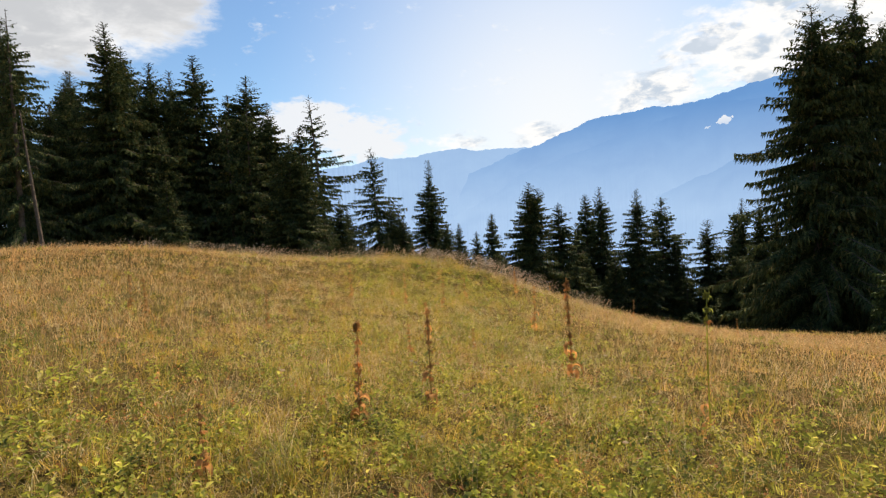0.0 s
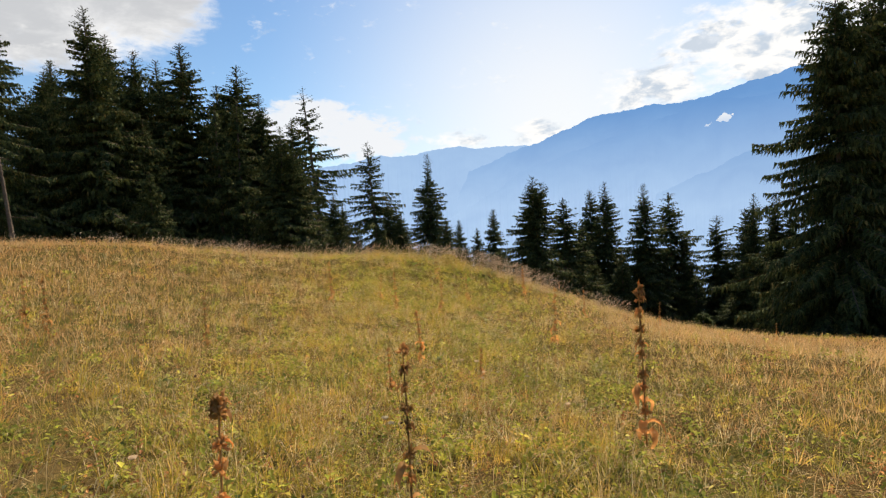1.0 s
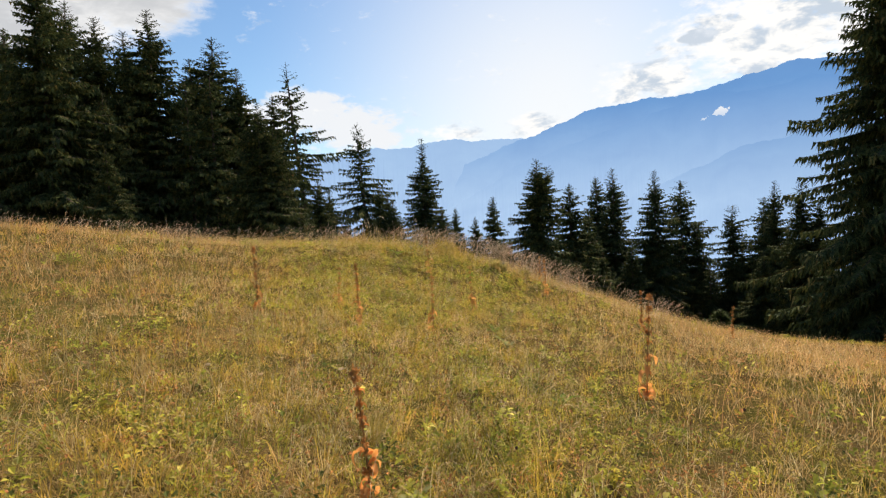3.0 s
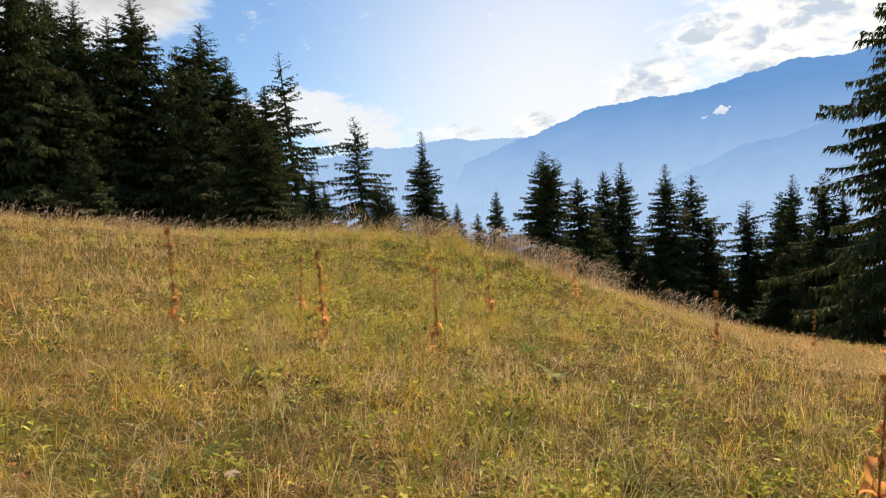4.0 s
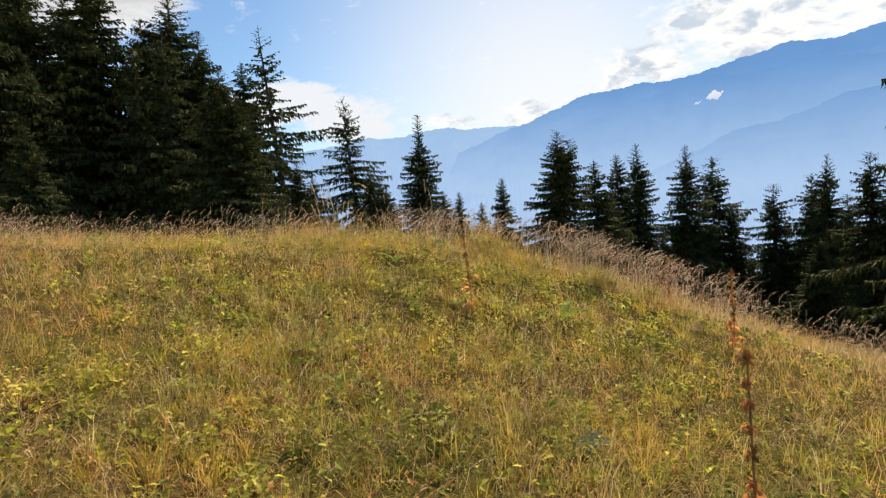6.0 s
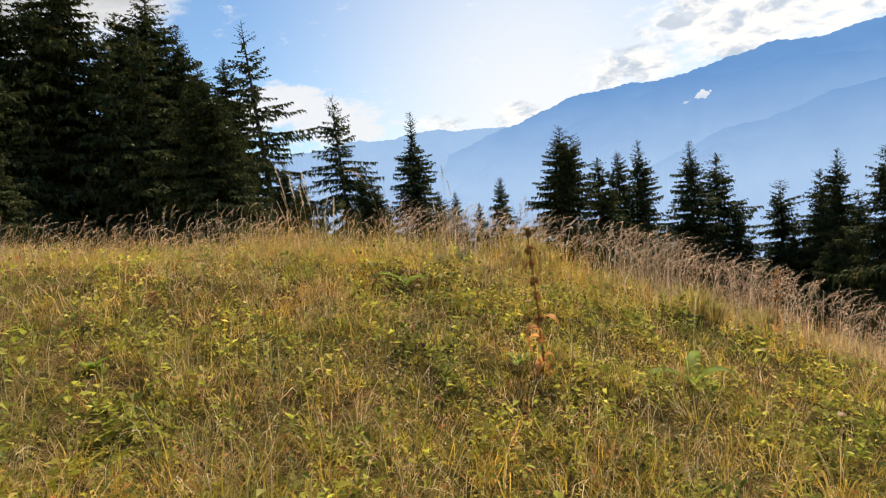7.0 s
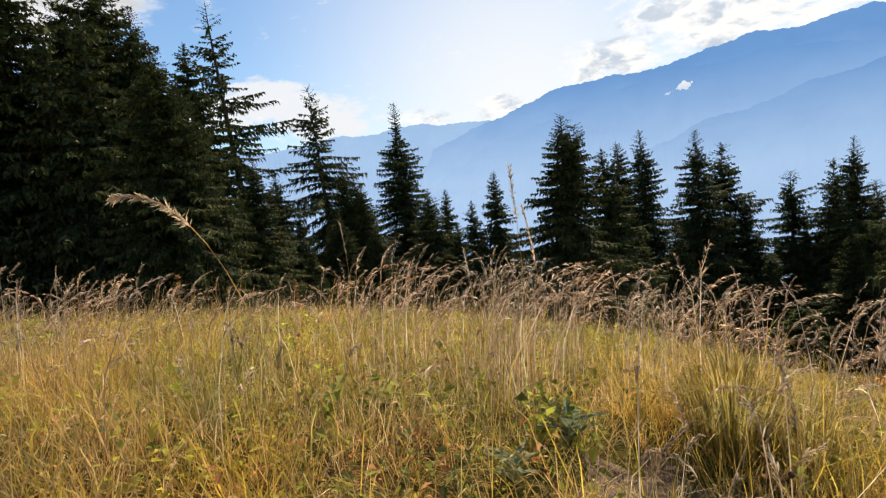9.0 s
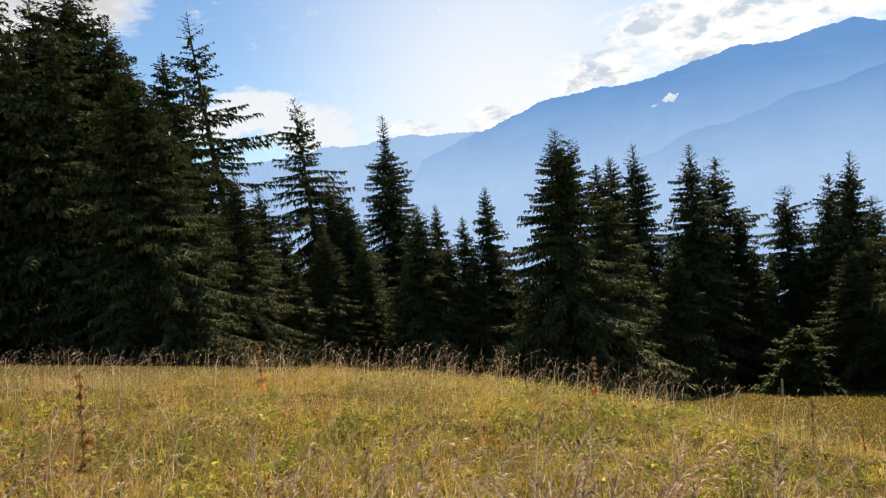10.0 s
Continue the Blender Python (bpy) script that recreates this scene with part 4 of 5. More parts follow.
# tall dry clumps standing up from the brow
for x0, y0, n in ((2.1, 27.6, 150), (1.75, 27.75, 90), (-0.75, 28.1, 110), (-1.5, 28.2, 70), (0.2, 28.0, 60), (3.3, 27.4, 60)):
    x, y = x0 + rng.normal(0, 0.16, n), y0 + rng.normal(0, 0.14, n)
    seed_grass("brow_clump", x, y, 0.55, 0.98, int(x0 * 100) + 500, "tall dry clump of seeding grass on the brow", 30, 1.1, 1.2, bow=(0.05, 0.6))


# ---- single plants ----
def strip_leaf(length, width, curl, fold, rng, segs=6):
    """A leaf along +y: pointed, folded on its midrib, curling up and then over."""
    V, q = [], []
    ang, p = 1.15, np.zeros(3)
    for i in range(segs + 1):
        f = i / segs
        w = width * math.sin(math.pi * min(1.0, 0.12 + 0.88 * f)) ** 0.7 * (1 - 0.15 * f)
        wave = rng.normal(0, 0.06) * width
        V += [(p[0] - w / 2, p[1], p[2] + fold * w + wave), (p[0], p[1], p[2]), (p[0] + w / 2, p[1], p[2] + fold * w - wave)]
        ang -= curl / segs
        p = p + np.array([0, math.cos(ang), math.sin(ang)]) * length / segs
        if i:
            o = (i - 1) * 3
            q += [(o, o + 1, o + 4, o + 3), (o + 1, o + 2, o + 5, o + 4)]
    return np.array(V), np.array(q)


def turned(V, angle, at=(0, 0, 0), tilt=0.0):
    m = pose(*at, math.degrees(tilt), 0, math.degrees(angle))
    return np.array([tuple(m @ Vector(v)) for v in V])


def gentian(seed, whorls, leaves, low=0.28, pod=None, stalk=None):
    """A dead gentian stalk a metre high: whorls of brown pods and withered orange leaves."""
    rng = np.random.default_rng(seed)
    root = new("dead_gentian")
    f = np.linspace(0, 1, 9)
    bend = rng.normal(0, 0.03, 2)
    line = np.stack([bend[0] * f ** 2 - 0.02 * f, bend[1] * f ** 2, f], 1)
    V, q = tube(line, 0.0075 * (1 - 0.45 * f), 6)
    part("stem", mesh_from("stem", V, q, None, stalk or STALK, True), root)
    for i in range(whorls):
        t = low + (1 - low) * (i / (whorls - 1)) ** 0.85 + rng.normal(0, 0.02)
        fat = rng.uniform(0.6, 1.25) if i < whorls - 1 else 1.15
        t = min(t, 1.0)
        c = np.array([np.interp(t, f, line[:, 0]), np.interp(t, f, line[:, 1]), t])
        pv, pq = [c], []
        for j in range(int(rng.integers(14, 20))):
            a, el = rng.uniform(0, 6.283), rng.uniform(-0.2, 1.35)
            d = np.array([math.cos(a) * math.cos(el), math.sin(a) * math.cos(el), math.sin(el)])
            s1 = np.cross(d, [0.3, 0.2, 1.0])
            s1 /= np.linalg.norm(s1)
            s2 = np.cross(d, s1)
            ln, w = rng.uniform(0.024, 0.046) * fat * (1.15 - 0.2 * t), rng.uniform(0.007, 0.013)
            b = c + d * 0.006 + np.array([0, 0, rng.uniform(-0.03, 0.02)])
            o = len(pv)
            m = b + d * ln * 0.5
            pv += [m + s1 * w, m + s2 * w, m - s1 * w, m - s2 * w, b + d * ln]
            for u in range(4):
                v = (u + 1) % 4
                pq += [(0, o + u, o + v), (o + u, o + 4, o + v)]
        # papery bracts under the pods
        bv, bq = [c], []
        for j in range(3):
            V, q = strip_leaf(rng.uniform(0.05, 0.09), 0.03, 2.6, 0.3, rng, 4)
            o = len(bv)
            bv += list(turned(V, rng.uniform(0, 6.28), c))
            bq += [tuple(0 if w == 1 else int(w) + o for w in r) for r in q]
        whorl = part("pod_whorl", mesh_from("pod_whorl", np.array(pv), None, np.array(pq), pod or POD), root)
        part("bract", mesh_from("bract", np.array(bv), np.array(bq), None, RUST if i < whorls - 2 else pod or POD), whorl)
    for i in range(leaves):
        t = rng.uniform(0.04, 0.42)
        V, q = strip_leaf(rng.uniform(0.12, 0.23), rng.uniform(0.045, 0.09), rng.uniform(2.6, 4.6), rng.uniform(0.1, 0.5), rng)
        part("withered_leaf", mesh_from("withered_leaf", turned(V, rng.uniform(0, 6.28), (0, 0, t)), q, None, RUST, True), root, "curled orange withered leaf")
    return root


def stand(makers, rows, label, category, group, sink=0.02):
    """Copies of single plants at plan places: (x, y, height or size, turn)."""
    roots = [m() for m in makers]
    used = set()
    for i, (x, y, h, turn) in enumerate(rows):
        k = i % len(roots)
        m = pose(x, y, float(rough_ground(x, y)) - sink, 2.5 * math.sin(i * 2.3), 2.5 * math.cos(i * 1.7), turn)
        size = Matrix.Diagonal((0.45 + 0.45 * h, 0.45 + 0.45 * h, h, 1)) if category == "dead plant" else Matrix.Diagonal((h, h, h, 1))
        if k in used:
            ob = copy_thing(roots[k], m @ size @ Matrix.Diagonal([1 / v for v in roots[k].scale] + [1]))
        else:
            ob = roots[k]
            ob.matrix_basis = m @ size
            used.add(k)
        tagged(ob, label, category, group)


GENTIANS = [(-0.86, 4.95, 0.98, 0), (-0.25, 6.1, 1.05, 60), (1.67, 7.7, 1.5, 100), (-6.77, 11.83, 0.89, 20), (-6.55, 12.0, 0.84, 200), (-3.87, 11.79, 0.78, 140),
            (-0.45, 11.7, 0.86, 40), (-0.17, 17.6, 0.97, 10), (0.43, 10.8, 0.48, 300), (2.21, 14.58, 1.18, 75), (7.75, 23.4, 1.0, 130), (12.4, 24.0, 0.9, 220),
            (-3.13, 18.0, 1.18, 330), (-1.91, 18.7, 0.84, 260), (-1.36, 17.5, 1.05, 70), (0.61, 19.85, 1.03, 180), (4.33, 20.6, 0.95, 110), (-0.33, 24.1, 1.04, 15),
            (2.97, 24.41, 1.08, 95), (-0.69, 9.3, 0.62, 150), (3.3, 27.2, 0.85, 50), (-3.9, 31.1, 0.78, 210),
            (-3.2, 33.9, 0.7, 310), (1.3, 34.0, 0.7, 30), (4.9, 34.6, 0.75, 120), (5.6, 34.4, 0.6, 280), (6.1, 33.4, 0.95, 330), (-1.6, 3.5, 0.55, 77)]
stand([lambda: gentian(71, 8, 9), lambda: gentian(72, 7, 10), lambda: gentian(73, 9, 8), lambda: gentian(74, 7, 9)], GENTIANS,
      "dead gentian stalk with brown seed whorls and orange leaves", "dead plant", "dead gentian stalks in the meadow")
stand([lambda: gentian(75, 3, 2, 0.82, YELLOW_HERB, LUSH)], [(2.5, 5.4, 1.4, 170)],
      "still green gentian stalk with yellowing pods at its tip", "dead plant", "dead gentian stalks in the meadow")


def broad_plant(seed, leaves, mat, length, width, lean=1.6):
    rng = np.random.default_rng(seed)
    root = new("broad_leaved_plant")
    for i in range(leaves):
        V, q = strip_leaf(length * rng.uniform(0.7, 1.15), width * rng.uniform(0.8, 1.2), rng.uniform(0.6, lean), rng.uniform(0.1, 0.3), rng, 7)
        part("leaf", mesh_from("leaf", turned(V, i * 6.283 / leaves + rng.normal(0, 0.3), (0, 0, 0.01)), q, None, mat, True), root)
    return root


BROADS = [(-1.33, 25.9, 1.0, 20), (-1.66, 26.1, 0.8, 110), (-0.49, 24.2, 1.0, 200), (0.77, 24.2, 1.1, 250), (0.97, 16.9, 1.3, 40), (1.46, 20.3, 0.9, 130), (0.87, 18.0, 0.7, 300),
          (-0.2, 11.6, 0.9, 170), (-3.26, 23.8, 0.8, 60), (-1.5, 21.7, 0.7, 350), (-1.0, 25.95, 0.8, 75), (-2.3, 30.7, 0.8, 15), (1.2, 14.2, 0.7, 80), (-2.6, 9.0, 0.8, 140)]
stand([lambda: broad_plant(81, 4, BROAD, 0.34, 0.11), lambda: broad_plant(82, 5, PALE, 0.20, 0.07, 1.0), lambda: broad_plant(83, 6, BROAD, 0.15, 0.09)], BROADS,
      "broad-leaved green plant low in the meadow grass", "plant", "broad-leaved plants", 0.0)


def lobed_leaf(seed, size):
    """A five-lobed leaf on its stalk, standing at the origin and opening upwards along +y."""
    rng = np.random.default_rng(seed)
    ring = []
    for a in (-104, -52, 0, 52, 104):
        r = size * (1.0 - 0.0022 * abs(a)) * rng.uniform(0.88, 1.08)
        ring += [(a - 26, 0.40 * r), (a - 12, 0.70 * r), (a - 6, 0.66 * r), (a, r), (a + 7, 0.68 * r), (a + 13, 0.72 * r)]
    ring.append((130, 0.38 * size))
    V = [(0, 0, 0)]
    for a, r in ring:
        x, y = r * math.sin(radians(a)), r * math.cos(radians(a))
        V.append((x, y, 0.22 * abs(x) - 2.2 * r * r / size * 0.12 + rng.normal(0, 0.03) * size))
    T = [(0, i, i + 1) for i in range(1, len(ring))]
    o = len(V)
    V += [(-0.0012, 0, 0), (0.0012, 0, 0), (0, -0.02, -1.7 * size)]
    T.append((o, o + 1, o + 2))
    return mesh_from("leaf", np.array(V), None, np.array(T), None)


def herb_clump(seed, mats, leaves, size, spread_out, tall):
    """A clump of lobed leaves on stalks of uneven height."""
    rng = np.random.default_rng(seed)
    root = new("leafy_herb")
    shapes = []
    for i, m in enumerate(mats):
        me = lobed_leaf(seed * 7 + i, size)
        me.materials.append(m)
        shapes.append(me)
    for i in range(leaves):
        a, r = i * 2.4 + rng.normal(0, 0.3), spread_out * math.sqrt((i + 0.5) / leaves)
        leaf = part("leaf", shapes[int(rng.integers(0, len(shapes)))], root)
        k = rng.uniform(0.6, 1.3)
        up = tall * rng.uniform(0.45, 1.0) * (1.0 - 0.5 * r / spread_out)
        leaf.matrix_basis = pose(math.cos(a) * r, math.sin(a) * r, up, rng.normal(-14, 16), rng.normal(0, 16), math.degrees(a) - 90) @ Matrix.Diagonal((k, k, k, 1))
    return root


HERBS = [(-1.66, 25.65, 1.2, 0), (-1.46, 26.1, 1.0, 40), (-1.02, 25.6, 1.1, 80), (-0.76, 25.2, 1.15, 120), (-1.52, 25.1, 1.0, 160), (-0.68, 27.5, 0.9, 200), (-0.55, 25.15, 1.1, 240), (-3.05, 26.2, 0.9, 280),
         (-2.43, 26.4, 0.9, 320), (-0.05, 25.5, 1.0, 10), (-2.61, 22.95, 1.3, 50), (-1.47, 21.8, 1.2, 90), (-2.6, 23.5, 1.0, 130), (-1.0, 25.6, 0.9, 170), (2.6, 25.4, 1.1, 210), (2.1, 25.6, 0.9, 250),
         (0.07, 24.1, 1.1, 290), (-1.84, 22.2, 1.1, 330), (-0.37, 21.7, 1.0, 20), (-1.6, 26.55, 0.9, 60), (1.57, 18.1, 1.2, 100), (0.22, 17.8, 1.0, 140), (-2.75, 18.1, 1.2, 180), (-1.16, 18.3, 0.9, 220),
         (2.14, 16.7, 1.0, 260), (-1.27, 16.8, 0.9, 300), (-1.51, 10.85, 1.2, 340), (-1.32, 14.4, 1.2, 30), (0.83, 10.5, 1.2, 70), (2.14, 10.5, 1.1, 110), (1.27, 19.2, 0.9, 150), (-0.95, 4.05, 1.0, 190),
         (-1.31, 3.65, 1.1, 230), (0.69, 4.0, 1.1, 270), (1.9, 5.4, 1.2, 310), (4.0, 7.5, 1.2, 0), (2.3, 33.7, 1.2, 45), (1.15, 32.4, 1.1, 85), (-2.7, 31.2, 1.0, 125), (1.8, 33.2, 1.2, 165), (-0.9, 24.9, 0.9, 205)]
stand([lambda: herb_clump(121, [DEEP, LUSH], 30, 0.052, 0.24, 0.26), lambda: herb_clump(122, [LUSH, HERB], 26, 0.046, 0.22, 0.24), lambda: herb_clump(123, [DEEP, LUSH, YELLOW_HERB], 34, 0.042, 0.26, 0.22)], HERBS,
      "clump of lobed green leaves low in the meadow", "plant", "leafy herb clumps", 0.0)


def thistle(seed):
    """A grey-green carline rosette with toothed leaves."""
    rng = np.random.default_rng(seed)
    root = new("silver_thistle")
    for i in range(14):
        V, q = strip_leaf(rng.uniform(0.14, 0.24), 0.05, rng.uniform(0.7, 1.7), 0.25, rng, 9)
        V = V.copy()
        V[0::6, 0] *= 0.35
        V[2::6, 0] *= 0.35
        part("leaf", mesh_from("leaf", turned(V, i * 2.4, (0, 0, 0.008 * i)), q, None, GREY, False), root)
    return root


stand([lambda: thistle(91)], [(-0.66, 27.2, 1.0, 0), (-0.95, 26.9, 0.7, 80), (0.2, 21.0, 0.8, 140)], "grey-green thistle rosette with toothed leaves", "plant", "thistles", 0.0)


def button(seed, mat, size):
    """A thin stem with a round dry flower head."""
    rng = np.random.default_rng(seed)
    root = new("flower_stem")
    f = np.linspace(0, 1, 6)
    line = np.stack([0.06 * f ** 2, 0.02 * f, f * 0.42], 1)
    V, q = tube(line, 0.0022 * (1 - 0.3 * f), 5)
    part("stem", mesh_from("stem", V, q, None, STALK, True), root)
    bm = bmesh.new()
    bmesh.ops.create_icosphere(bm, subdivisions=2, radius=size)
    for v in bm.verts:
        v.co *= 1 + 0.22 * noise.noise(v.co * 260 + Vector((seed, 0, 0)))
        v.co.z *= 1.15
        v.co += Vector(line[-1])
    me = bpy.data.meshes.new("flower_head")
    bm.to_mesh(me)
    bm.free()
    me.materials.append(mat)
    part("flower_head", me, root)
    return root


def umbel(seed, size):
    """A stiff stem with a flat, lumpy dried flower head."""
    rng = np.random.default_rng(seed)
    root = new("dried_umbel")
    f = np.linspace(0, 1, 5)
    line = np.stack([0.03 * f ** 2, 0.01 * f, f * 0.32], 1)
    V, q = tube(line, 0.0020 * (1 - 0.3 * f), 5)
    part("stem", mesh_from("stem", V, q, None, STALK, True), root)
    V, T = [tuple(line[-1] + np.array([0, 0, 0.006]))], []
    sides = 14
    for i, r in enumerate((0.35, 0.7, 1.0, 0.6)):
        for j in range(sides):
            a = j * 2 * math.pi / sides
            k = r * size * rng.uniform(0.82, 1.18)
            V.append((line[-1][0] + math.cos(a) * k, math.sin(a) * k + line[-1][1], line[-1][2] + (0.006, 0.004, -0.002, -0.012)[i] + rng.normal(0, 0.003)))
    T += [(0, 1 + j, 1 + (j + 1) % sides) for j in range(sides)]
    Q = [(1 + i * sides + j, 1 + (i + 1) * sides + j, 1 + (i + 1) * sides + (j + 1) % sides, 1 + i * sides + (j + 1) % sides) for i in range(3) for j in range(sides)]
    part("flower_head", mesh_from("flower_head", np.array(V), np.array(Q), np.array(T), PLUME), root)
    return root


rng = np.random.default_rng(96)
UMBELS = [(0.12, 10.55, 1.0, 0), (0.34, 10.4, 1.1, 60), (0.44, 9.8, 1.0, 120), (-0.2, 9.8, 0.9, 180), (0.4, 9.6, 1.0, 240), (0.95, 10.0, 0.9, 300), (0.6, 10.2, 0.8, 20), (-1.2, 25.3, 0.9, 80), (-0.3, 24.9, 0.9, 10)]
UMBELS += [(float(rng.uniform(-3, 3)), float(rng.uniform(4, 25)), float(rng.uniform(0.6, 1.0)), float(rng.uniform(0, 360))) for _ in range(22)]
stand([lambda: umbel(1, 0.026), lambda: umbel(2, 0.034)], UMBELS, "flat beige dried flower head on a stiff stem", "dried flower", "dried umbels")


rng = np.random.default_rng(95)
BUTTONS = [(-1.64, 30.2, 0.9, 0), (-0.05, 30.3, 0.95, 90), (-0.47, 30.5, 0.8, 30), (0.3, 30.9, 0.9, 200), (0.1, 26.2, 1.0, 60), (0.35, 26.4, 1.0, 250), (-0.1, 26.5, 0.9, 120), (2.4, 13.0, 0.9, 10)]
BUTTONS += [(float(rng.uniform(-4, 4)), float(rng.uniform(5, 31)), float(rng.uniform(0.6, 1.0)), float(rng.uniform(0, 360))) for _ in range(26)]
stand([lambda: button(1, DARK_HEAD, 0.011), lambda: button(2, DARK_HEAD, 0.014)], BUTTONS, "dark dried flower head on a thin stem", "dried flower", "dried flower heads")
stand([lambda: button(3, PINK, 0.014)], [(-2.27, 30.8, 0.7, 0), (-2.0, 28.4, 0.75, 120), (-1.15, 23.6, 0.6, 30), (-1.9, 30.4, 0.7, 210)], "small purple meadow flower on a thin stem", "flower", "purple flowers")


def plume(seed, h, arch, head, heads=150, droop=0.36, thick=0.0021, loose=0.35):
    """One tall grass stem, arching over, with a long drooping head."""
    rng = np.random.default_rng(seed)
    root = new("tall_grass_stem")
    f = np.linspace(0, 1, 16)
    line = np.stack([arch * f ** 2.6, 0 * f, h * (f - droop * arch / h * f ** 5)], 1)
    V, q = tube(line, thick * (1 - 0.6 * f), 5)
    part("stem", mesh_from("stem", V, q, None, STRAW, True), root)
    hv, hq = [], []
    for i in range(heads):
        t = 1 - head * rng.random()
        c, c2 = (np.array([np.interp(v, f, line[:, j]) for j in range(3)]) for v in (t, min(t + 0.04, 1.0)))
        go = (c2 - c) / (np.linalg.norm(c2 - c) + 1e-6) + rng.normal(0, loose, 3) - np.array([0, 0, 0.6 * loose])
        go *= rng.uniform(0.014, 0.034) / np.linalg.norm(go)
        side = np.cross(go, rng.normal(0, 1, 3))
        side *= 0.0020 / (np.linalg.norm(side) + 1e-9)
        o = len(hv)
        hv += [c, c + go * 0.5 + side, c + go, c + go * 0.5 - side]
        hq.append((o, o + 1, o + 2, o + 3))
    part("seed_head", mesh_from("seed_head", np.array(hv), np.array(hq), None, PLUME), root)
    return root


stand([lambda: plume(101, 1.45, 0.34, 0.22, 190, 0.94, 0.002, 0.4)], [(-1.51, 26.2, 0.97, 183)], "tall arching straw-coloured grass stem with drooping head", "grass stem", "tall grass stems", 0.0)
stand([lambda: plume(102, 1.3, 0.10, 0.24, 130, 0.3, 0.0022, 0.2), lambda: plume(103, 1.3, 0.16, 0.20, 110, 0.3, 0.002, 0.2), lambda: plume(104, 1.25, 0.05, 0.18, 120, 0.2, 0.002, 0.3)],
      [(-2.16, 25.07, 0.98, 185), (-2.3, 25.1, 0.62, 200), (-2.22, 24.98, 0.7, 170), (-2.12, 25.12, 0.66, 30), (-2.05, 25.02, 0.6, 340), (-1.95, 25.1, 0.64, 10), (-1.9, 24.98, 0.55, 190), (-2.0, 25.16, 0.72, 100), (-2.14, 24.94, 0.56, 250), (-2.26, 25.2, 0.52, 150), (-1.82, 25.14, 0.58, 0), (-2.09, 25.0, 0.97, 190), (-2.02, 25.1, 0.94, 178), (-1.98, 24.95, 0.93, 180), (-2.1, 25.2, 0.85, 200), (-2.02, 25.1, 0.78, 20), (-2.2, 25.15, 0.8, 150),
      (-1.85, 25.05, 0.8, 10), (-1.92, 25.2, 0.74, 60), (-2.25, 25.3, 0.72, 170), (-0.84, 27.0, 0.95, 178), (-0.72, 27.2, 0.82, 182), (-0.5, 28.5, 0.7, 185), (1.6, 28.0, 0.75, 0), (2.2, 27.8, 0.8, 20), (-1.6, 27.9, 0.75, 120), (-0.9, 28.0, 0.72, 200)], "tall pale grass stem with a feathery head", "grass stem", "tall grass stems", 0.0)


def tussock(seed):
    rng = np.random.default_rng(seed)
    n = 420
    a, r = rng.uniform(0, 6.283, n), 0.10 * np.sqrt(rng.random(n))
    h = rng.uniform(0.18, 0.42, n)
    d = np.stack([np.cos(a), np.sin(a), 0 * a], 1)
    s = np.stack([-np.sin(a), np.cos(a), 0 * a], 1) * 0.0022
    p0 = d * r[:, None]
    out = rng.uniform(0.15, 0.8, n)
    p1 = p0 + d * (h * out * 0.35)[:, None] + np.array([0, 0, 1]) * (h * 0.6)[:, None]
    p2 = p0 + d * (h * out)[:, None] + np.array([0, 0, 1]) * (h * (1 - 0.55 * out))[:, None]
    V = np.stack([p0 - s, p0 + s, p1 - s * 0.8, p1 + s * 0.8, p2], 1).reshape(-1, 3)
    i = np.arange(n) * 5
    return new("grass_tussock", mesh_from("grass_tussock", V, np.stack([i, i + 1, i + 3, i + 2], 1), np.stack([i + 2, i + 3, i + 4], 1), TUSSOCK))


stand([lambda: tussock(111), lambda: tussock(112)], [(1.7, 26.1, 1.15, 0), (1.95, 26.2, 1.0, 50), (-0.55, 26.5, 0.9, 0), (0.12, 27.3, 1.5, 40), (0.38, 27.2, 1.3, 90), (0.25, 27.55, 1.3, 10), (0.9, 26.7, 1.0, 0), (2.7, 26.6, 1.2, 70), (-0.6, 9.8, 0.8, 0), (-0.6, 12.9, 0.8, 30), (1.7, 6.2, 0.8, 0)],
      "rounded tussock of long green and yellow grass", "grass tussock", "grass tussocks", 0.01)


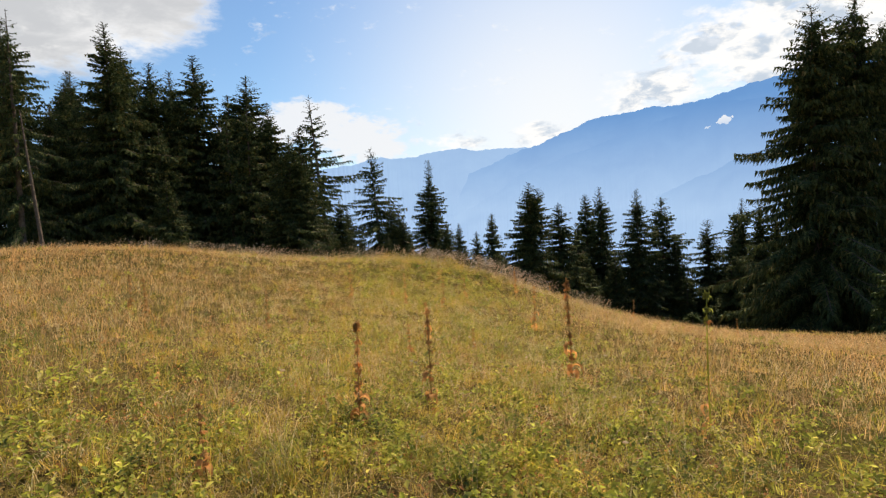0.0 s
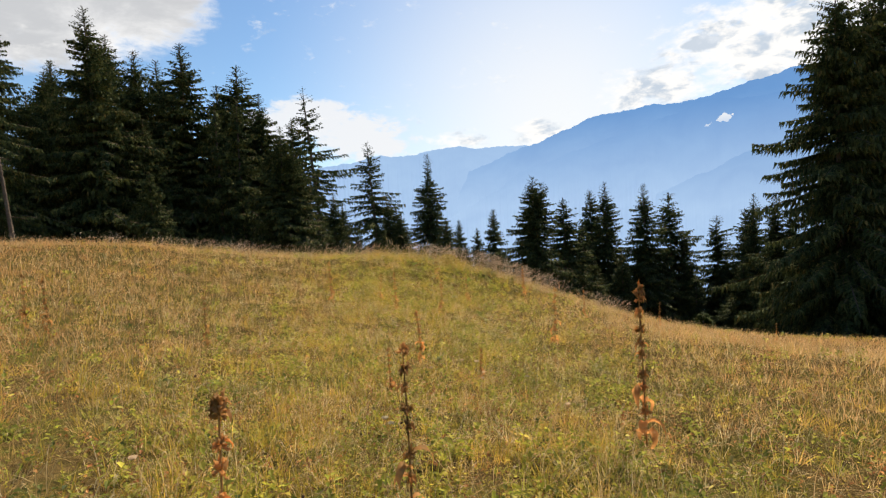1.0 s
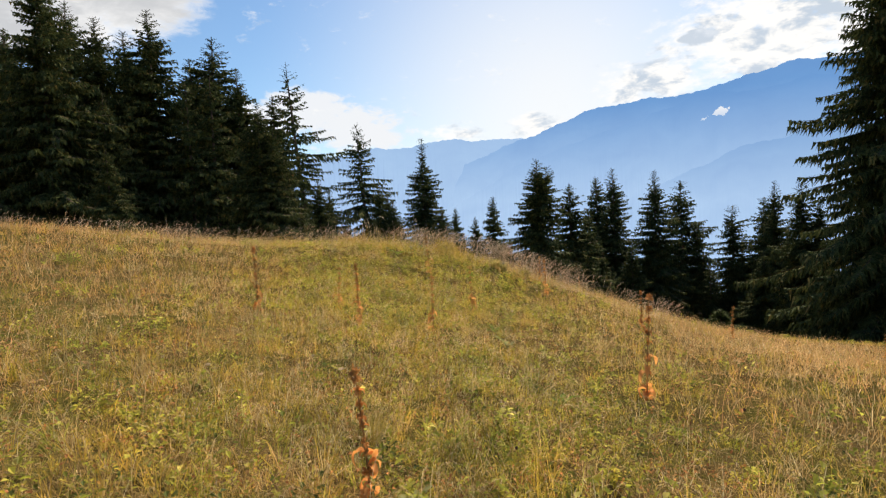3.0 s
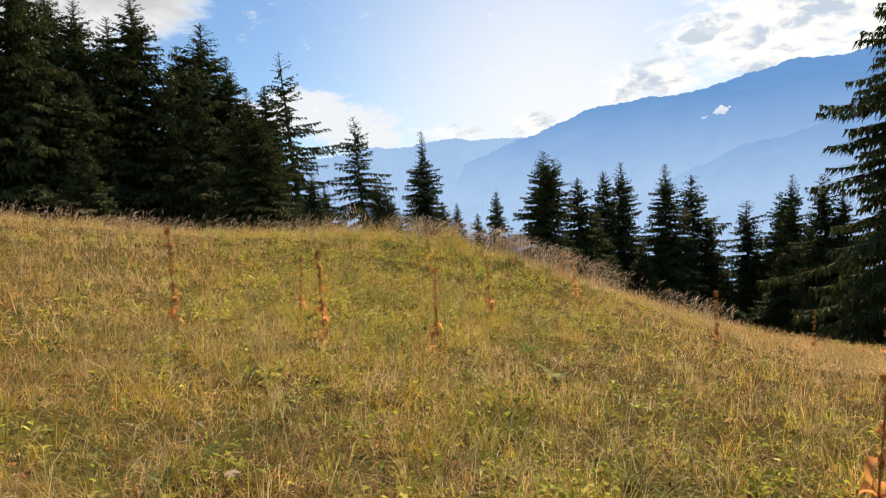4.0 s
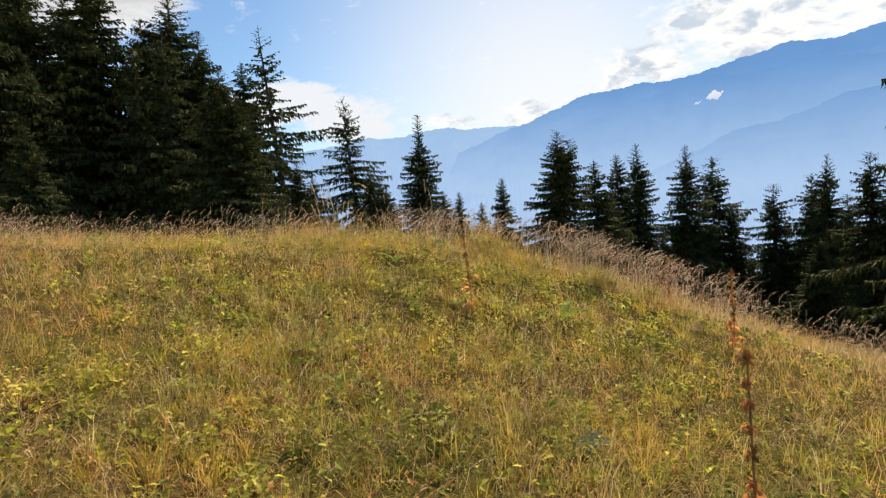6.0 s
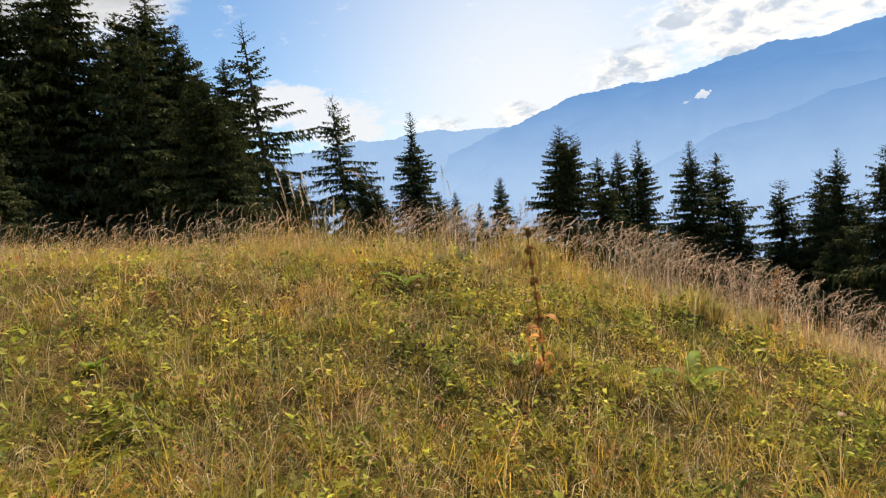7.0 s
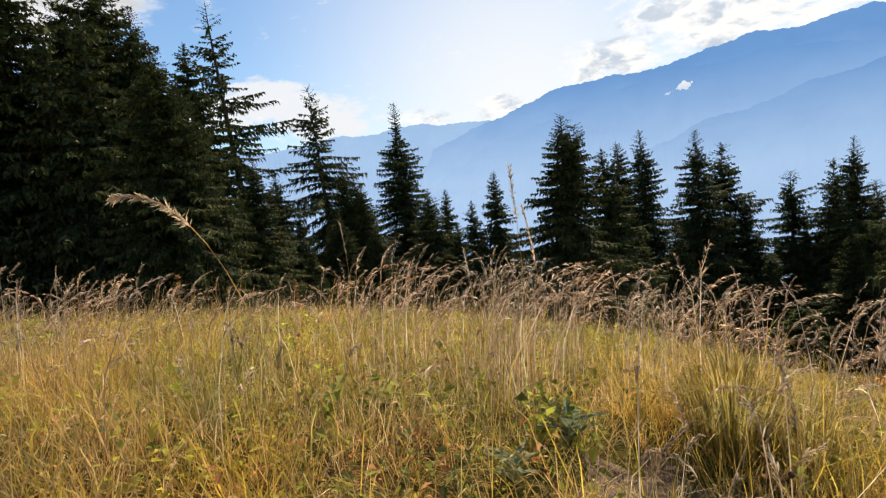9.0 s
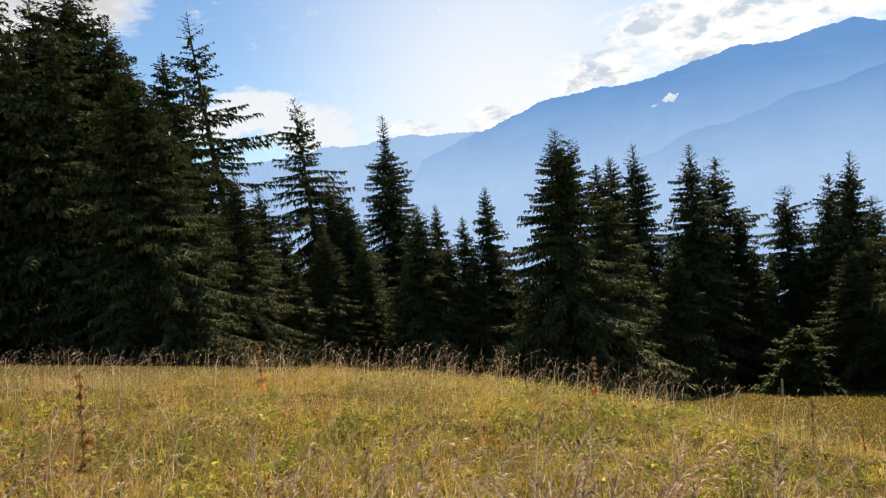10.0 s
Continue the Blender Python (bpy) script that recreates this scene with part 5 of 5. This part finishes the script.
# bare earth by the thistle
def soil_patch(x, y, r, seed):
    rng = np.random.default_rng(seed)
    rings, sides = 6, 18
    V = [(x, y, float(rough_ground(x, y)) + 0.03)]
    edge = 1 + 0.25 * np.sin(np.arange(sides) * 1.9 + seed) + rng.normal(0, 0.08, sides)
    for i in range(1, rings + 1):
        for j in range(sides):
            a, q = j * 2 * math.pi / sides, r * i / rings * edge[j]
            px, py = x + math.cos(a) * q, y + math.sin(a) * q * 0.8
            V.append((px, py, float(rough_ground(px, py)) + 0.03 * (1 - (i / rings) ** 3) - 0.02 * (i == rings) + rng.normal(0, 0.008)))
    T = [(0, 1 + j, 1 + (j + 1) % sides) for j in range(sides)]
    Q = [(1 + (i - 1) * sides + j, 1 + i * sides + j, 1 + i * sides + (j + 1) % sides, 1 + (i - 1) * sides + (j + 1) % sides) for i in range(1, rings) for j in range(sides)]
    ob = new("soil_patch", mesh_from("soil_patch", np.array(V), np.array(Q), np.array(T), SOIL, True))
    return tagged(ob, "patch of bare brown earth in the meadow", "bare soil", kind="structure")


soil_patch(-0.33, 27.0, 0.38, 1)
soil_patch(-0.55, 16.6, 0.28, 2)


# fence and marker post at the foot of the slope
def beam(x0, y0, z0, x1, y1, z1, r):
    return tube([(x0 + (x1 - x0) * f, y0 + (y1 - y0) * f, z0 + (z1 - z0) * f) for f in np.linspace(0, 1, 6)], [r * k for k in (0.9, 1.05, 1, 0.95, 1.03, 0.85)], 7)


fence = new("wooden_fence")
spots = [(38.0 + 3.2 * i, 70.0 + 1.9 * i) for i in range(6)]
for i, (x, y) in enumerate(spots):
    z = float(rough_ground(x, y))
    V, q = beam(x, y, z - 0.3, x + 0.03, y, z + 1.15, 0.07)
    part("post", mesh_from("post", V, q, None, GREYWOOD, True), fence)
    if i:
        px, py = spots[i - 1]
        pz = float(rough_ground(px, py))
        for h in (0.5, 0.95):
            V, q = beam(px, py, pz + h, x, y, z + h, 0.055)
            part("rail", mesh_from("rail", V, q, None, GREYWOOD, True), fence)
tagged(fence, "weathered grey wooden rail fence below the meadow", "fence")
x, y = 27.0, 67.0
z = float(rough_ground(x, y))
V, q = beam(x, y, z - 0.2, x, y, z + 1.35, 0.09)
tagged(new("marker_post", mesh_from("marker_post", V, q, None, WHITE, True)), "pale weathered marker post at the wood's edge", "post")
